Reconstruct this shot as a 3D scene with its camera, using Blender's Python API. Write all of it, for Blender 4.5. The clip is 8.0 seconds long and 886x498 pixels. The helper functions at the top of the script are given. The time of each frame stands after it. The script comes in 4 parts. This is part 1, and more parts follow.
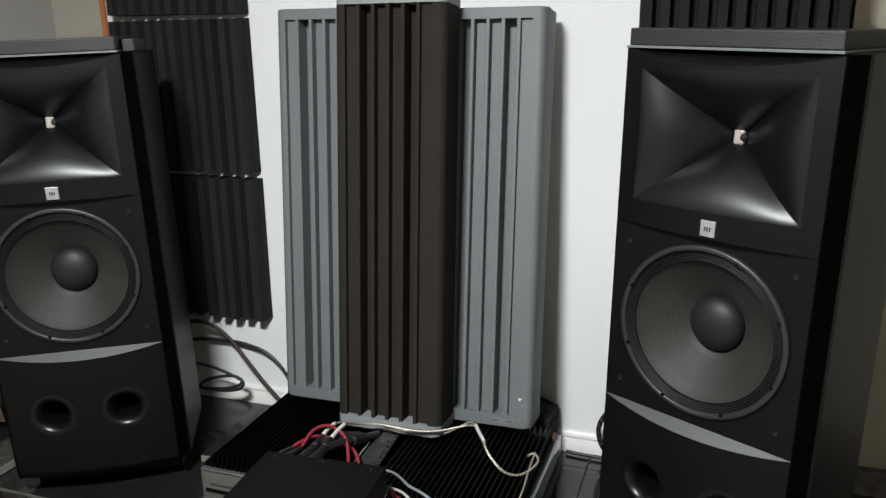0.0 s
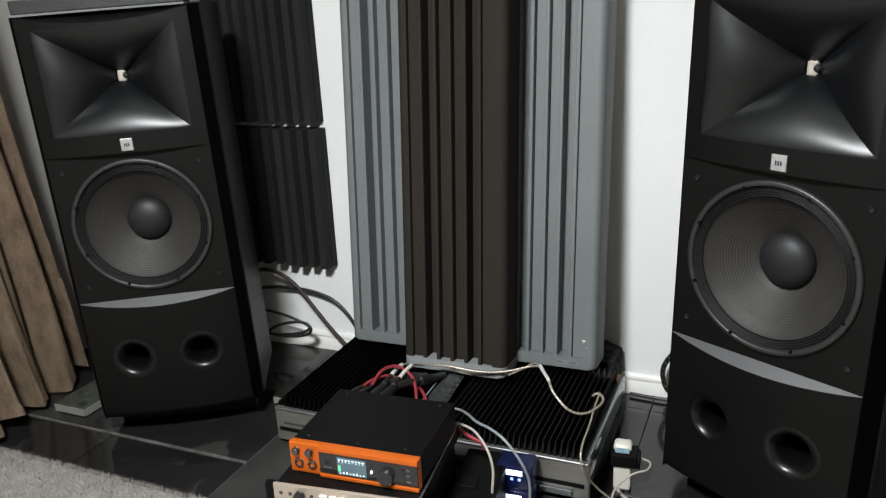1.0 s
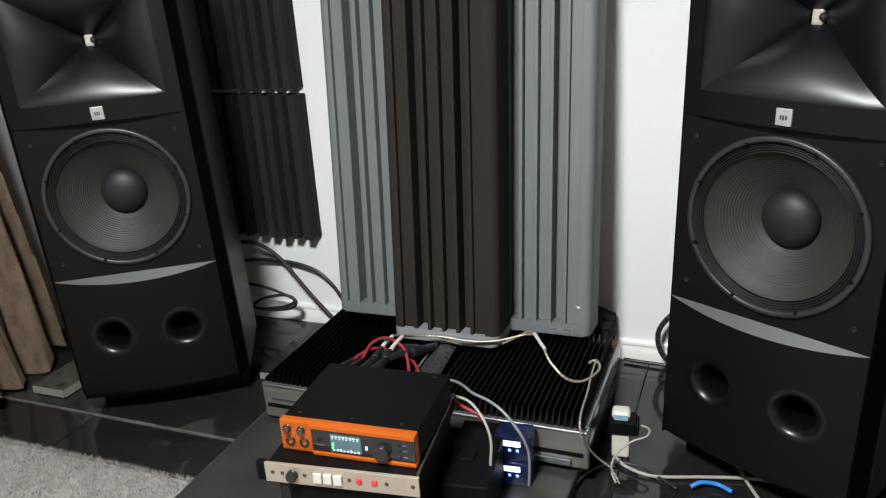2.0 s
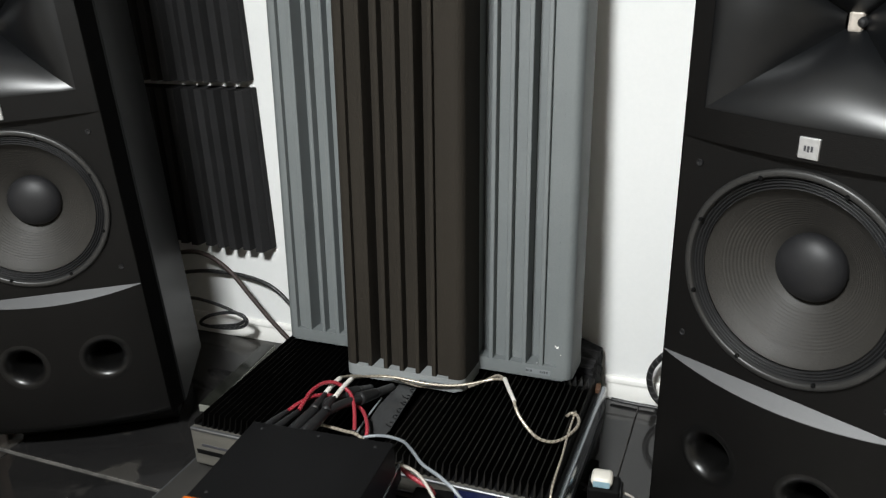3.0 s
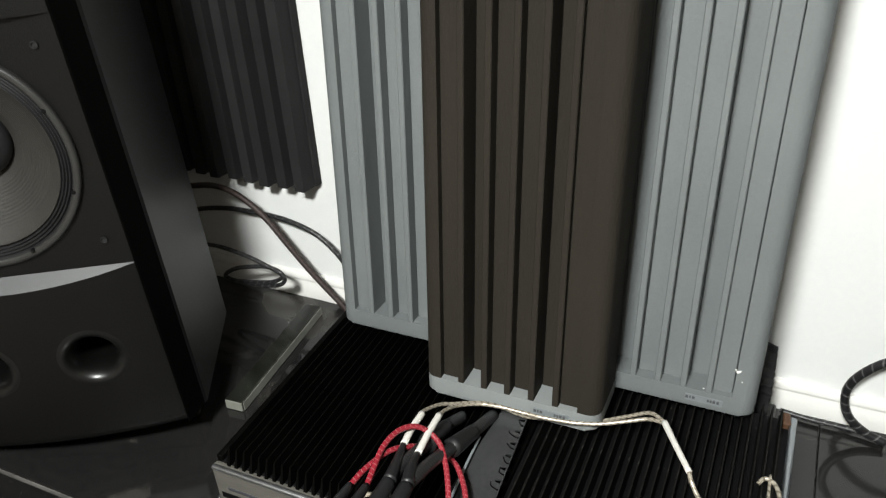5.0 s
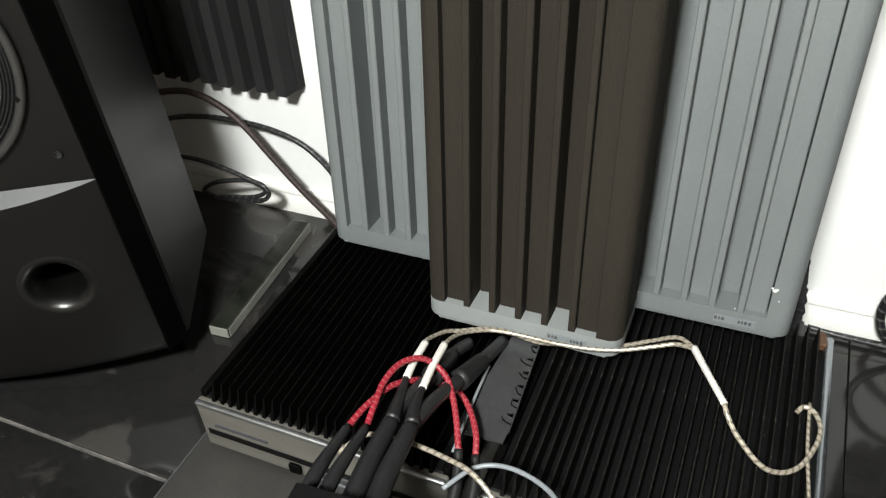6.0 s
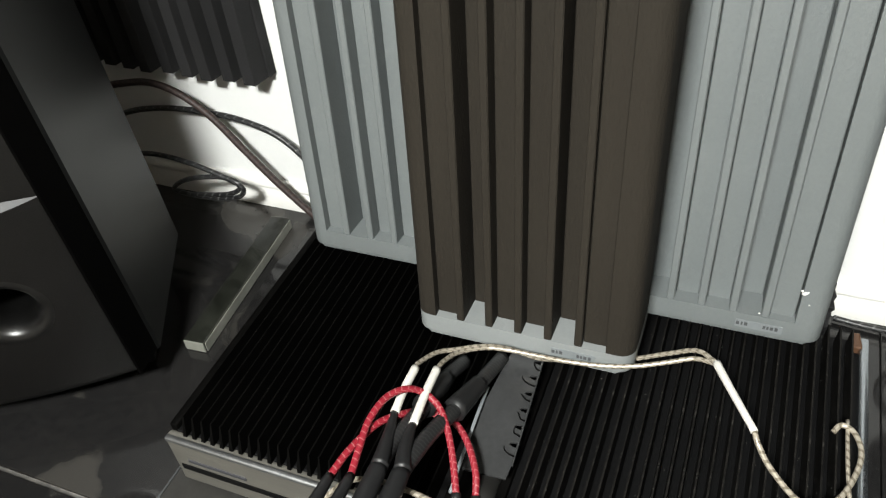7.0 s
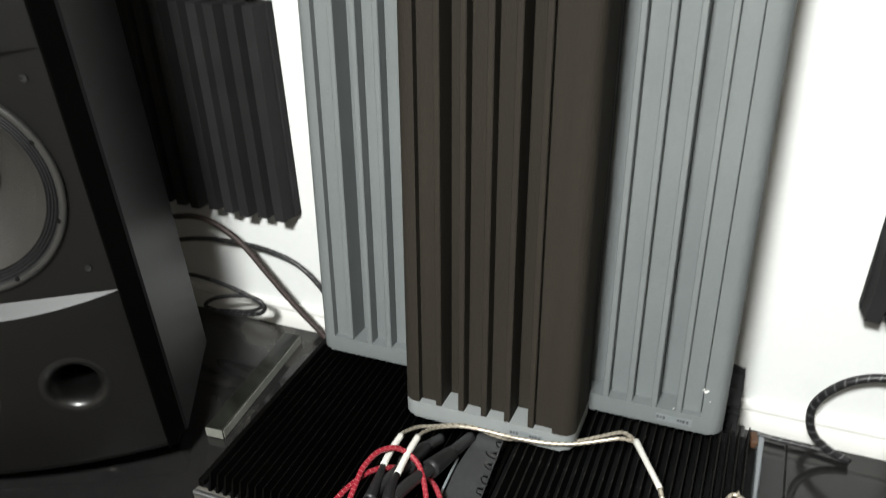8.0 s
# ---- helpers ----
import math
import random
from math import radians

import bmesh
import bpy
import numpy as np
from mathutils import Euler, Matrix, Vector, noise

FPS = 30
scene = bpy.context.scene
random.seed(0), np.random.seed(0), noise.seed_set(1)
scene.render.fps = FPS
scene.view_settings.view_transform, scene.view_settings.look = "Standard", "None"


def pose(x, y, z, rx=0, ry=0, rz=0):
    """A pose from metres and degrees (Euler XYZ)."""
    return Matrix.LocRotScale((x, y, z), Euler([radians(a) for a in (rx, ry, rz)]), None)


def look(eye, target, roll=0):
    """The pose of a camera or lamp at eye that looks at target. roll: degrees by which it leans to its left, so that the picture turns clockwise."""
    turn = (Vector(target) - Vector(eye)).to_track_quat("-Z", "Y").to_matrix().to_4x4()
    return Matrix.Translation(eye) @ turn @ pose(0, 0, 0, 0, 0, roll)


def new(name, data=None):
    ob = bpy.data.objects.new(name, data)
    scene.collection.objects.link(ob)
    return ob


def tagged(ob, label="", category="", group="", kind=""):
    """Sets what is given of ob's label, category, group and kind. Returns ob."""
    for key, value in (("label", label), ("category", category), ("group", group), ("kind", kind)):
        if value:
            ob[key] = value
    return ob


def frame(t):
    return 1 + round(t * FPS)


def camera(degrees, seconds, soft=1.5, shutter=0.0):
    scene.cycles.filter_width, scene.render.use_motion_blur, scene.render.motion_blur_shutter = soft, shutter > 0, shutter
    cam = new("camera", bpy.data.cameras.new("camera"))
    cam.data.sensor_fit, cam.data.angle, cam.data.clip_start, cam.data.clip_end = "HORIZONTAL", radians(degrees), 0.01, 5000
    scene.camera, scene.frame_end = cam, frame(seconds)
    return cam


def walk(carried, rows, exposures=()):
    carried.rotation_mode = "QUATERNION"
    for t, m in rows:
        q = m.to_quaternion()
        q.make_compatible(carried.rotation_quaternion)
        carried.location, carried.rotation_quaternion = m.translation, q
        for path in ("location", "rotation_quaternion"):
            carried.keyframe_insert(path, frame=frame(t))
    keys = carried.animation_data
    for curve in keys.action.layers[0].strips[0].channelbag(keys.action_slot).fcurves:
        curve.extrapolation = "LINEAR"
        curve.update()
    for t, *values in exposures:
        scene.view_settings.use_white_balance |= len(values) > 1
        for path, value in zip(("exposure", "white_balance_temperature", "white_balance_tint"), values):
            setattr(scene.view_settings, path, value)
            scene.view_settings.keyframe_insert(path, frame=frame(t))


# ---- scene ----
cam = camera(58.2, 8.0, soft=1.25, shutter=0.3)
PATH = [
    (0, (0.215, 0.057, 1.331), (-0.431, 1.876, 0.807), -0.9),
    (0.5, (0.211, 0.044, 1.329), (-0.512, 1.817, 0.752), -2.0),
    (1, (0.201, 0.02, 1.304), (-0.564, 1.759, 0.679), -2.9),
    (2.5, (0.131, 0.198, 1.273), (-0.557, 1.931, 0.55), -3.8),
    (3, (0.126, 0.429, 1.276), (-0.589, 2.139, 0.523), -2.7),
    (3.5, (0.043, 0.589, 1.268), (-0.698, 2.26, 0.456), -2.5),
    (4, (-0.138, 0.716, 1.263), (-0.831, 2.367, 0.373), -2.4),
    (5.5, (-0.304, 1.082, 1.171), (-1.054, 2.531, 0.015), -4.2),
    (6, (-0.358, 1.112, 1.133), (-1.03, 2.519, -0.12), -4.1),
    (6.5, (-0.412, 1.214, 1.103), (-1.036, 2.595, -0.202), -5.5),
    (7, (-0.403, 1.255, 1.101), (-1.053, 2.602, -0.228), -6.5),
    (7.5, (-0.357, 1.192, 1.134), (-1.032, 2.604, -0.112), -5.6),
    (8, (-0.264, 0.959, 1.222), (-0.966, 2.548, 0.23), -2.6),
]
walk(cam, [(t, look(eye, target, roll)) for t, eye, target, roll in PATH],
     exposures=[(0, -0.44, 6250, 12), (1, -0.34, 6280, 12), (2.5, -0.27, 6300, 12), (3.5, -0.12, 6400, 11), (4, -0.04, 6450, 10), (5.5, 0.20, 6500, 10), (6, 0.33, 6530, 10), (6.5, 0.37, 6560, 10), (7, 0.39, 6570, 10), (7.5, 0.46, 6540, 10), (8, 0.25, 6450, 10)])

# ---- light ----
world = bpy.data.worlds.new("room_air")
scene.world = world
world.use_nodes = True
world.node_tree.nodes["Background"].inputs["Color"].default_value = (0.9, 0.95, 1.0, 1)
world.node_tree.nodes["Background"].inputs["Strength"].default_value = 0.05


def ceiling_light(name, place, size, watts, colour):
    data = bpy.data.lights.new(name, "AREA")
    data.shape, data.size, data.energy, data.color = "DISK", size, watts, colour
    ob = new(name, data)
    ob.matrix_world = look(place, (place[0], place[1] + 0.001, 0.0))
    return ob


LAMP = (-0.52, 0.0, 2.42)
ceiling_light("ceiling_lamp_light", LAMP, 0.42, 210, (0.975, 1.0, 0.965))


# ---- materials ----
def material(name, colour, rough=0.5, metal=0.0, second=None, scale=8.0, fine=160.0, bump=0.0, spread=0.5,
             wear=0.1, coat=0.0, stretch=(1, 1, 1), random_tone=0.0, emit=None, power=0.0, specular=None):
    """A surface with a broad mottling, a fine grain that also moves the roughness, and a bump from the grain."""
    m = bpy.data.materials.new(name)
    m.use_nodes = True
    nt = m.node_tree
    n, link = nt.nodes, nt.links.new
    bsdf = n["Principled BSDF"]
    bsdf.inputs["Metallic"].default_value = metal
    if specular is not None:
        bsdf.inputs["Specular IOR Level"].default_value = specular
    if coat:
        bsdf.inputs["Coat Weight"].default_value = coat
        bsdf.inputs["Coat Roughness"].default_value = 0.08
    coord = n.new("ShaderNodeTexCoord")
    mapping = n.new("ShaderNodeMapping")
    mapping.inputs["Scale"].default_value = stretch
    link(coord.outputs["Object"], mapping.inputs["Vector"])
    broad = n.new("ShaderNodeTexNoise")
    broad.inputs["Scale"].default_value = scale
    broad.inputs["Detail"].default_value = 5
    grain = n.new("ShaderNodeTexNoise")
    grain.inputs["Scale"].default_value = fine
    grain.inputs["Detail"].default_value = 3
    for t in (broad, grain):
        link(mapping.outputs["Vector"], t.inputs["Vector"])
    ramp = n.new("ShaderNodeValToRGB")
    ramp.color_ramp.elements[0].position = 0.5 - spread / 2
    ramp.color_ramp.elements[1].position = 0.5 + spread / 2
    ramp.color_ramp.elements[0].color = (*colour, 1)
    ramp.color_ramp.elements[1].color = (*(second or tuple(c * 1.25 for c in colour)), 1)
    mix = n.new("ShaderNodeMix")
    mix.inputs[0].default_value = 0.35
    link(broad.outputs["Fac"], mix.inputs[2])
    link(grain.outputs["Fac"], mix.inputs[3])
    link(mix.outputs[0], ramp.inputs["Fac"])
    out = ramp.outputs["Color"]
    if random_tone:
        info = n.new("ShaderNodeObjectInfo")
        hsv = n.new("ShaderNodeHueSaturation")
        span = n.new("ShaderNodeMapRange")
        span.inputs["To Min"].default_value = 1 - random_tone
        span.inputs["To Max"].default_value = 1 + random_tone
        link(info.outputs["Random"], span.inputs["Value"])
        link(span.outputs["Result"], hsv.inputs["Value"])
        link(out, hsv.inputs["Color"])
        out = hsv.outputs["Color"]
    link(out, bsdf.inputs["Base Color"])
    span = n.new("ShaderNodeMapRange")
    span.inputs["To Min"].default_value = max(0.02, rough - wear)
    span.inputs["To Max"].default_value = min(1.0, rough + wear)
    link(mix.outputs[0], span.inputs["Value"])
    link(span.outputs["Result"], bsdf.inputs["Roughness"])
    if bump:
        b = n.new("ShaderNodeBump")
        b.inputs["Strength"].default_value = bump
        b.inputs["Distance"].default_value = 0.002
        link(grain.outputs["Fac"], b.inputs["Height"])
        link(b.outputs["Normal"], bsdf.inputs["Normal"])
    if emit:
        bsdf.inputs["Emission Color"].default_value = (*emit, 1)
        bsdf.inputs["Emission Strength"].default_value = power
    return m


WALL_WHITE = material("white_wall_paint", (0.74, 0.75, 0.74), 0.7, scale=1.6, second=(0.80, 0.80, 0.79), bump=0.12, fine=90)
WALL_PALE = material("pale_grey_wall_paint", (0.35, 0.342, 0.318), 0.75, scale=1.6, second=(0.40, 0.39, 0.365), bump=0.12, fine=90)
WALL_BEIGE = material("beige_wallpaper", (0.36, 0.33, 0.27), 0.8, second=(0.45, 0.41, 0.34), scale=3, fine=120, bump=0.3, stretch=(1, 1, 6))
CEILING = material("ceiling_paint", (0.78, 0.77, 0.74), 0.8, scale=1.2, bump=0.1)
TRIM_WHITE = material("white_trim_paint", (0.72, 0.71, 0.68), 0.4, second=(0.80, 0.79, 0.76), scale=5, bump=0.1)
TRIM_WOOD = material("orange_wood_trim", (0.32, 0.11, 0.035), 0.45, second=(0.45, 0.18, 0.06), scale=14, stretch=(4, 4, 0.4))
DARK_WOOD = material("dark_brown_wood", (0.05, 0.022, 0.010), 0.55, second=(0.09, 0.042, 0.02), scale=20)
# Paler grey than the black fronts; also on the platform's edges.
LEDGE_GREY = material("satin_grey_ledge", (0.040, 0.041, 0.043), 0.45, second=(0.055, 0.056, 0.058), scale=6, fine=300, bump=0.1)
TILE = material("black_polished_tile", (0.005, 0.005, 0.0055), 0.09, second=(0.016, 0.0152, 0.0145), scale=2.5, fine=60, wear=0.04, random_tone=0.25)
GROUT = material("dusty_tile_joint", (0.022, 0.021, 0.020), 0.9, second=(0.15, 0.142, 0.13), scale=28, bump=0.4, spread=0.35)
CARPET = material("grey_shaggy_pile", (0.165, 0.152, 0.138), 0.95, second=(0.31, 0.287, 0.262), scale=18, fine=300, bump=0.3)
CURTAIN = material("taupe_woven_curtain", (0.15, 0.106, 0.072), 0.95, second=(0.34, 0.25, 0.175), scale=26, fine=190, bump=1.0, stretch=(1, 1, 0.45), spread=0.42, specular=0.1)
MARBLE = material("green_grey_stone", (0.012, 0.016, 0.010), 0.22, second=(0.055, 0.064, 0.048), scale=34, fine=90, spread=0.35)
DARK_STONE = material("dark_olive_stone", (0.004, 0.0045, 0.0035), 0.2, second=(0.020, 0.021, 0.017), scale=26, fine=90, spread=0.4)
STICKER = material("grey_printed_sticker", (0.145, 0.160, 0.168), 0.5, second=(0.18, 0.195, 0.20), scale=40)
STICKER_INK = material("faded_print", (0.035, 0.037, 0.04), 0.6, second=(0.07, 0.072, 0.075), scale=200)
STONE_EDGE = material("pale_cut_stone_edge", (0.13, 0.135, 0.115), 0.5, second=(0.25, 0.25, 0.22), scale=16, fine=90)
BLACK_PAINT = material("black_textured_paint", (0.0020, 0.0019, 0.0018), 0.47, second=(0.0036, 0.0033, 0.0031), scale=4, fine=420, bump=0.25, wear=0.06, specular=0.19)
SIDE_PAINT = material("black_satin_cabinet_paint", (0.003, 0.0033, 0.0033), 0.43, second=(0.005, 0.0053, 0.005), scale=3, fine=380, bump=0.1, wear=0.04, specular=0.4)
HORN_BLACK = material("smooth_black_horn_moulding", (0.0018, 0.0021, 0.0026), 0.37, second=(0.0026, 0.003, 0.0036), scale=5, fine=300, wear=0.04, specular=0.50)
PORT_BLACK = material("satin_black_port_moulding", (0.0018, 0.0018, 0.0018), 0.31, second=(0.0028, 0.0027, 0.0026), scale=5, fine=380, bump=0.06, wear=0.03, specular=0.44)
CORNER_BLACK = material("dull_black_corner", (0.0010, 0.0010, 0.0010), 0.7, second=(0.0016, 0.0015, 0.0014), scale=5, fine=380, bump=0.1, specular=0.02)
RUBBER = material("dark_grey_rubber", (0.0075, 0.0075, 0.008), 0.5, second=(0.012, 0.012, 0.0125), scale=12, fine=200, specular=0.35)
CONE = material("grey_paper_cone", (0.016, 0.0148, 0.0132), 0.6, second=(0.027, 0.0248, 0.0216), scale=9, fine=240, bump=0.35, specular=0.4)
FRAME_GREY = material("satin_dark_grey_casting", (0.016, 0.0157, 0.0152), 0.42, second=(0.023, 0.0225, 0.0215), scale=10, fine=240, bump=0.1, specular=0.45)
CAP = material("black_domed_cap", (0.0075, 0.0075, 0.0085), 0.52, second=(0.0115, 0.0115, 0.0125), scale=8, fine=300, specular=0.36)
THROAT = material("pale_metal_throat", (0.30, 0.27, 0.23), 0.45, metal=0.3, second=(0.50, 0.45, 0.40), scale=40)
BADGE = material("brushed_silver_badge", (0.42, 0.42, 0.42), 0.34, metal=0.7, second=(0.62, 0.62, 0.62), scale=40)
INK = material("dark_print", (0.03, 0.03, 0.035), 0.6, scale=30)
SLATE = material("weathered_black_board", (0.006, 0.006, 0.006), 0.5, second=(0.017, 0.016, 0.015), scale=14, fine=150, bump=0.5, spread=0.45, stretch=(1, 4, 4))
FOAM = material("charcoal_acoustic_foam", (0.0108, 0.0107, 0.0112), 0.92, second=(0.0212, 0.0208, 0.0215), scale=12, fine=500, bump=0.9, random_tone=0.12, specular=0.2)
GREY_PANEL = material("grey_painted_diffuser", (0.114, 0.126, 0.128), 0.55, second=(0.142, 0.155, 0.156), scale=5, fine=210, bump=0.22, wear=0.08)
GREY_LIP = material("pale_grey_diffuser_edge", (0.175, 0.187, 0.188), 0.55, second=(0.215, 0.227, 0.227), scale=9, fine=210, bump=0.2)
BROWN_PANEL = material("dark_brown_fabric_slats", (0.0124, 0.0098, 0.0068), 0.85, second=(0.0200, 0.0164, 0.0118), scale=7, fine=330, bump=0.6, stretch=(1, 1, 0.3), specular=0.25)
FIN_BLACK = material("black_anodised_fin", (0.0009, 0.0009, 0.0009), 0.5, second=(0.0024, 0.0022, 0.0020), scale=20, fine=200, wear=0.1, specular=0.03)
FIN_DUSTY = material("dusty_black_fin", (0.0013, 0.0012, 0.0011), 0.55, second=(0.009, 0.0082, 0.0072), scale=38, fine=260, wear=0.1, specular=0.12, spread=0.4, random_tone=0.3)
CASE_BLACK = material("black_powder_coated_steel", (0.0022, 0.0022, 0.0023), 0.5, second=(0.0038, 0.0038, 0.004), scale=6, fine=420, bump=0.25, specular=0.11)
SILVER = material("worn_silver_faceplate", (0.19, 0.182, 0.16), 0.36, metal=0.7, second=(0.31, 0.295, 0.262), scale=9, fine=120, stretch=(0.3, 4, 4))
RAIL = material("polished_steel_rail", (0.24, 0.26, 0.28), 0.24, metal=0.95, second=(0.34, 0.36, 0.38), scale=12)
BRIGHT_EDGE = material("polished_bright_edge", (0.22, 0.225, 0.23), 0.48, metal=1.0, second=(0.32, 0.325, 0.33), scale=30)
PLINTH = material("dusty_black_board", (0.013, 0.0127, 0.0118), 0.38, second=(0.036, 0.0345, 0.032), scale=6, fine=190, wear=0.14, spread=0.5)
ORANGE = material("orange_anodised_aluminium", (0.50, 0.094, 0.007), 0.36, metal=0.45, second=(0.60, 0.13, 0.013), scale=12)
GLASS_BLACK = material("glossy_black_plastic", (0.012, 0.012, 0.013), 0.16, second=(0.018, 0.018, 0.019), scale=12)
SCREEN = material("lit_display", (0.05, 0.08, 0.10), 0.2, second=(0.07, 0.11, 0.13), scale=20, emit=(0.12, 0.22, 0.27), power=0.25)
SCREEN_MARK = material("lit_display_marks", (0.6, 0.7, 0.7), 0.4, emit=(0.62, 0.78, 0.82), power=0.28)
SCREEN_GREEN = material("lit_green_meter", (0.1, 0.6, 0.2), 0.4, emit=(0.10, 0.85, 0.25), power=1.2)
CHROME = material("dark_chrome", (0.07, 0.07, 0.072), 0.22, metal=0.9, second=(0.2, 0.2, 0.2), scale=30)
PINK_PLATE = material("champagne_faceplate", (0.44, 0.37, 0.30), 0.34, metal=0.6, second=(0.54, 0.46, 0.38), scale=9, fine=200)
WHITE_PLASTIC = material("white_plastic", (0.50, 0.48, 0.43), 0.4, second=(0.58, 0.55, 0.49), scale=12)
CYAN_LABEL = material("pale_blue_sticker", (0.16, 0.27, 0.33), 0.4, second=(0.26, 0.38, 0.44), scale=60)
RED_PLASTIC = material("red_plastic", (0.55, 0.03, 0.03), 0.4, scale=30)
# The blue light on the network boxes is put into colour and faint emission.
BLUE_LIT_CASE = material("blue_lit_case_plastic", (0.004, 0.006, 0.022), 0.25, second=(0.007, 0.010, 0.036), scale=12, emit=(0.03, 0.04, 0.30), power=0.035)
LED_WHITE = material("lit_white_label", (0.8, 0.85, 1.0), 0.4, emit=(0.72, 0.82, 1.0), power=1.7)
LED_BLUE = material("lit_blue_led", (0.2, 0.3, 1.0), 0.4, emit=(0.25, 0.35, 1.0), power=2.0)
LAMP_WHITE = material("glowing_lamp_glass", (0.9, 0.88, 0.85), 0.5, emit=(0.975, 1.0, 0.965), power=22.0)


def dull_film(m, colour, scale, low, high, rough):
    """A dull film in smeared patches over a surface, with edges of its own."""
    nt = m.node_tree
    n, link = nt.nodes, nt.links.new
    bsdf = n["Principled BSDF"]
    coord = n.new("ShaderNodeTexCoord")
    noise = n.new("ShaderNodeTexNoise")
    noise.inputs["Scale"].default_value = scale
    noise.inputs["Detail"].default_value = 6
    noise.inputs["Distortion"].default_value = 0.9
    link(coord.outputs["Object"], noise.inputs["Vector"])
    mask = n.new("ShaderNodeMapRange")
    mask.inputs["From Min"].default_value, mask.inputs["From Max"].default_value = low, high
    link(noise.outputs["Fac"], mask.inputs["Value"])
    mix = n.new("ShaderNodeMix")
    mix.data_type = "RGBA"
    link(mask.outputs["Result"], mix.inputs[0])
    link(bsdf.inputs["Base Color"].links[0].from_socket, mix.inputs[6])
    mix.inputs[7].default_value = (*colour, 1)
    link(mix.outputs[2], bsdf.inputs["Base Color"])
    dull = n.new("ShaderNodeMix")
    link(mask.outputs["Result"], dull.inputs[0])
    link(bsdf.inputs["Roughness"].links[0].from_socket, dull.inputs[2])
    dull.inputs[3].default_value = rough
    link(dull.outputs[0], bsdf.inputs["Roughness"])


dull_film(TILE, (0.030, 0.0282, 0.0256), 4.5, 0.585, 0.64, 0.26)
dull_film(FIN_DUSTY, (0.030, 0.028, 0.025), 160, 0.60, 0.74, 0.8)


def braid_material(name, one, two, repeat, rough=0.5, metal=0.0, edge=0.66):
    """A braided sleeve: a second thread winds over the first."""
    m = material(name, one, rough, metal, second=tuple(c * 1.4 for c in one), scale=60, fine=400)
    nt = m.node_tree
    n, link = nt.nodes, nt.links.new
    uv = n.new("ShaderNodeAttribute")
    uv.attribute_name = "along"
    wave = n.new("ShaderNodeMath")
    wave.operation = "MULTIPLY"
    wave.inputs[1].default_value = repeat
    split = n.new("ShaderNodeSeparateXYZ")
    link(uv.outputs["Vector"], split.inputs["Vector"])
    link(split.outputs["X"], wave.inputs[0])
    plus = n.new("ShaderNodeMath")
    plus.operation = "ADD"
    link(wave.outputs[0], plus.inputs[0])
    link(split.outputs["Y"], plus.inputs[1])
    frac = n.new("ShaderNodeMath")
    frac.operation = "FRACT"
    link(plus.outputs[0], frac.inputs[0])
    step = n.new("ShaderNodeMath")
    step.operation = "GREATER_THAN"
    step.inputs[1].default_value = edge
    link(frac.outputs[0], step.inputs[0])
    bsdf = n["Principled BSDF"]
    old = bsdf.inputs["Base Color"].links[0].from_socket
    mix = n.new("ShaderNodeMix")
    mix.data_type = "RGBA"
    link(step.outputs[0], mix.inputs[0])
    link(old, mix.inputs[6])
    mix.inputs[7].default_value = (*two, 1)
    link(mix.outputs[2], bsdf.inputs["Base Color"])
    return m


RED_BRAID = braid_material("red_white_braid", (0.165, 0.005, 0.013), (0.32, 0.10, 0.10), 110, edge=0.82)
SILVER_TWIST = braid_material("clear_twisted_silver_wire", (0.34, 0.305, 0.25), (0.20, 0.172, 0.132), 85, 0.3, 0.4)
BLACK_BRAID = braid_material("black_white_fleck_braid", (0.008, 0.008, 0.0085), (0.026, 0.026, 0.026), 170, 0.4)
FLECK_BRAID = braid_material("black_sleeve_with_white_flecks", (0.007, 0.007, 0.0075), (0.085, 0.085, 0.085), 48, 0.42, edge=0.84)
BROWN_BRAID = braid_material("brown_cotton_braid", (0.016, 0.009, 0.008), (0.040, 0.024, 0.020), 70, 0.6)
BLACK_CABLE = material("black_rubber_cable", (0.012, 0.012, 0.013), 0.45, scale=30)
GREY_CABLE = material("pale_grey_cable", (0.14, 0.155, 0.17), 0.4, second=(0.20, 0.215, 0.23), scale=20)
CREAM_CABLE = material("cream_cable", (0.24, 0.22, 0.195), 0.45, second=(0.33, 0.30, 0.265), scale=20)
BLUE_CABLE = material("bright_blue_cable", (0.02, 0.16, 0.50), 0.4, second=(0.03, 0.22, 0.60), scale=20)
SHRINK_WHITE = material("white_shrink_tube", (0.50, 0.485, 0.45), 0.45, second=(0.62, 0.60, 0.56), scale=50, fine=200, bump=0.2)
SHRINK_BLACK = material("black_shrink_tube", (0.008, 0.008, 0.0085), 0.42, second=(0.014, 0.014, 0.0145), scale=30, specular=0.3)
DUST = material("pale_grey_dust", (0.16, 0.15, 0.135), 0.9, second=(0.30, 0.28, 0.25), scale=60)
GREY_PLATE = material("grey_plastic_sheet", (0.022, 0.0225, 0.023), 0.22, second=(0.042, 0.043, 0.044), scale=14)


# ---- mesh helpers ----
def mesh_of(name, bm, mat, smooth=None):
    bmesh.ops.recalc_face_normals(bm, faces=bm.faces)
    data = bpy.data.meshes.new(name)
    bm.to_mesh(data)
    bm.free()
    data.materials.append(mat)
    if smooth is not None:
        data.shade_smooth()
        if smooth < 180:
            data.set_sharp_from_angle(angle=radians(smooth))
    return data


def part(name, bm, mat, parent, label="", smooth=None, m=None):
    ob = new(name, mesh_of(name, bm, mat, smooth))
    ob.parent = parent
    if m is not None:
        ob.matrix_basis = m
    if label:
        ob["label"] = label
    return ob


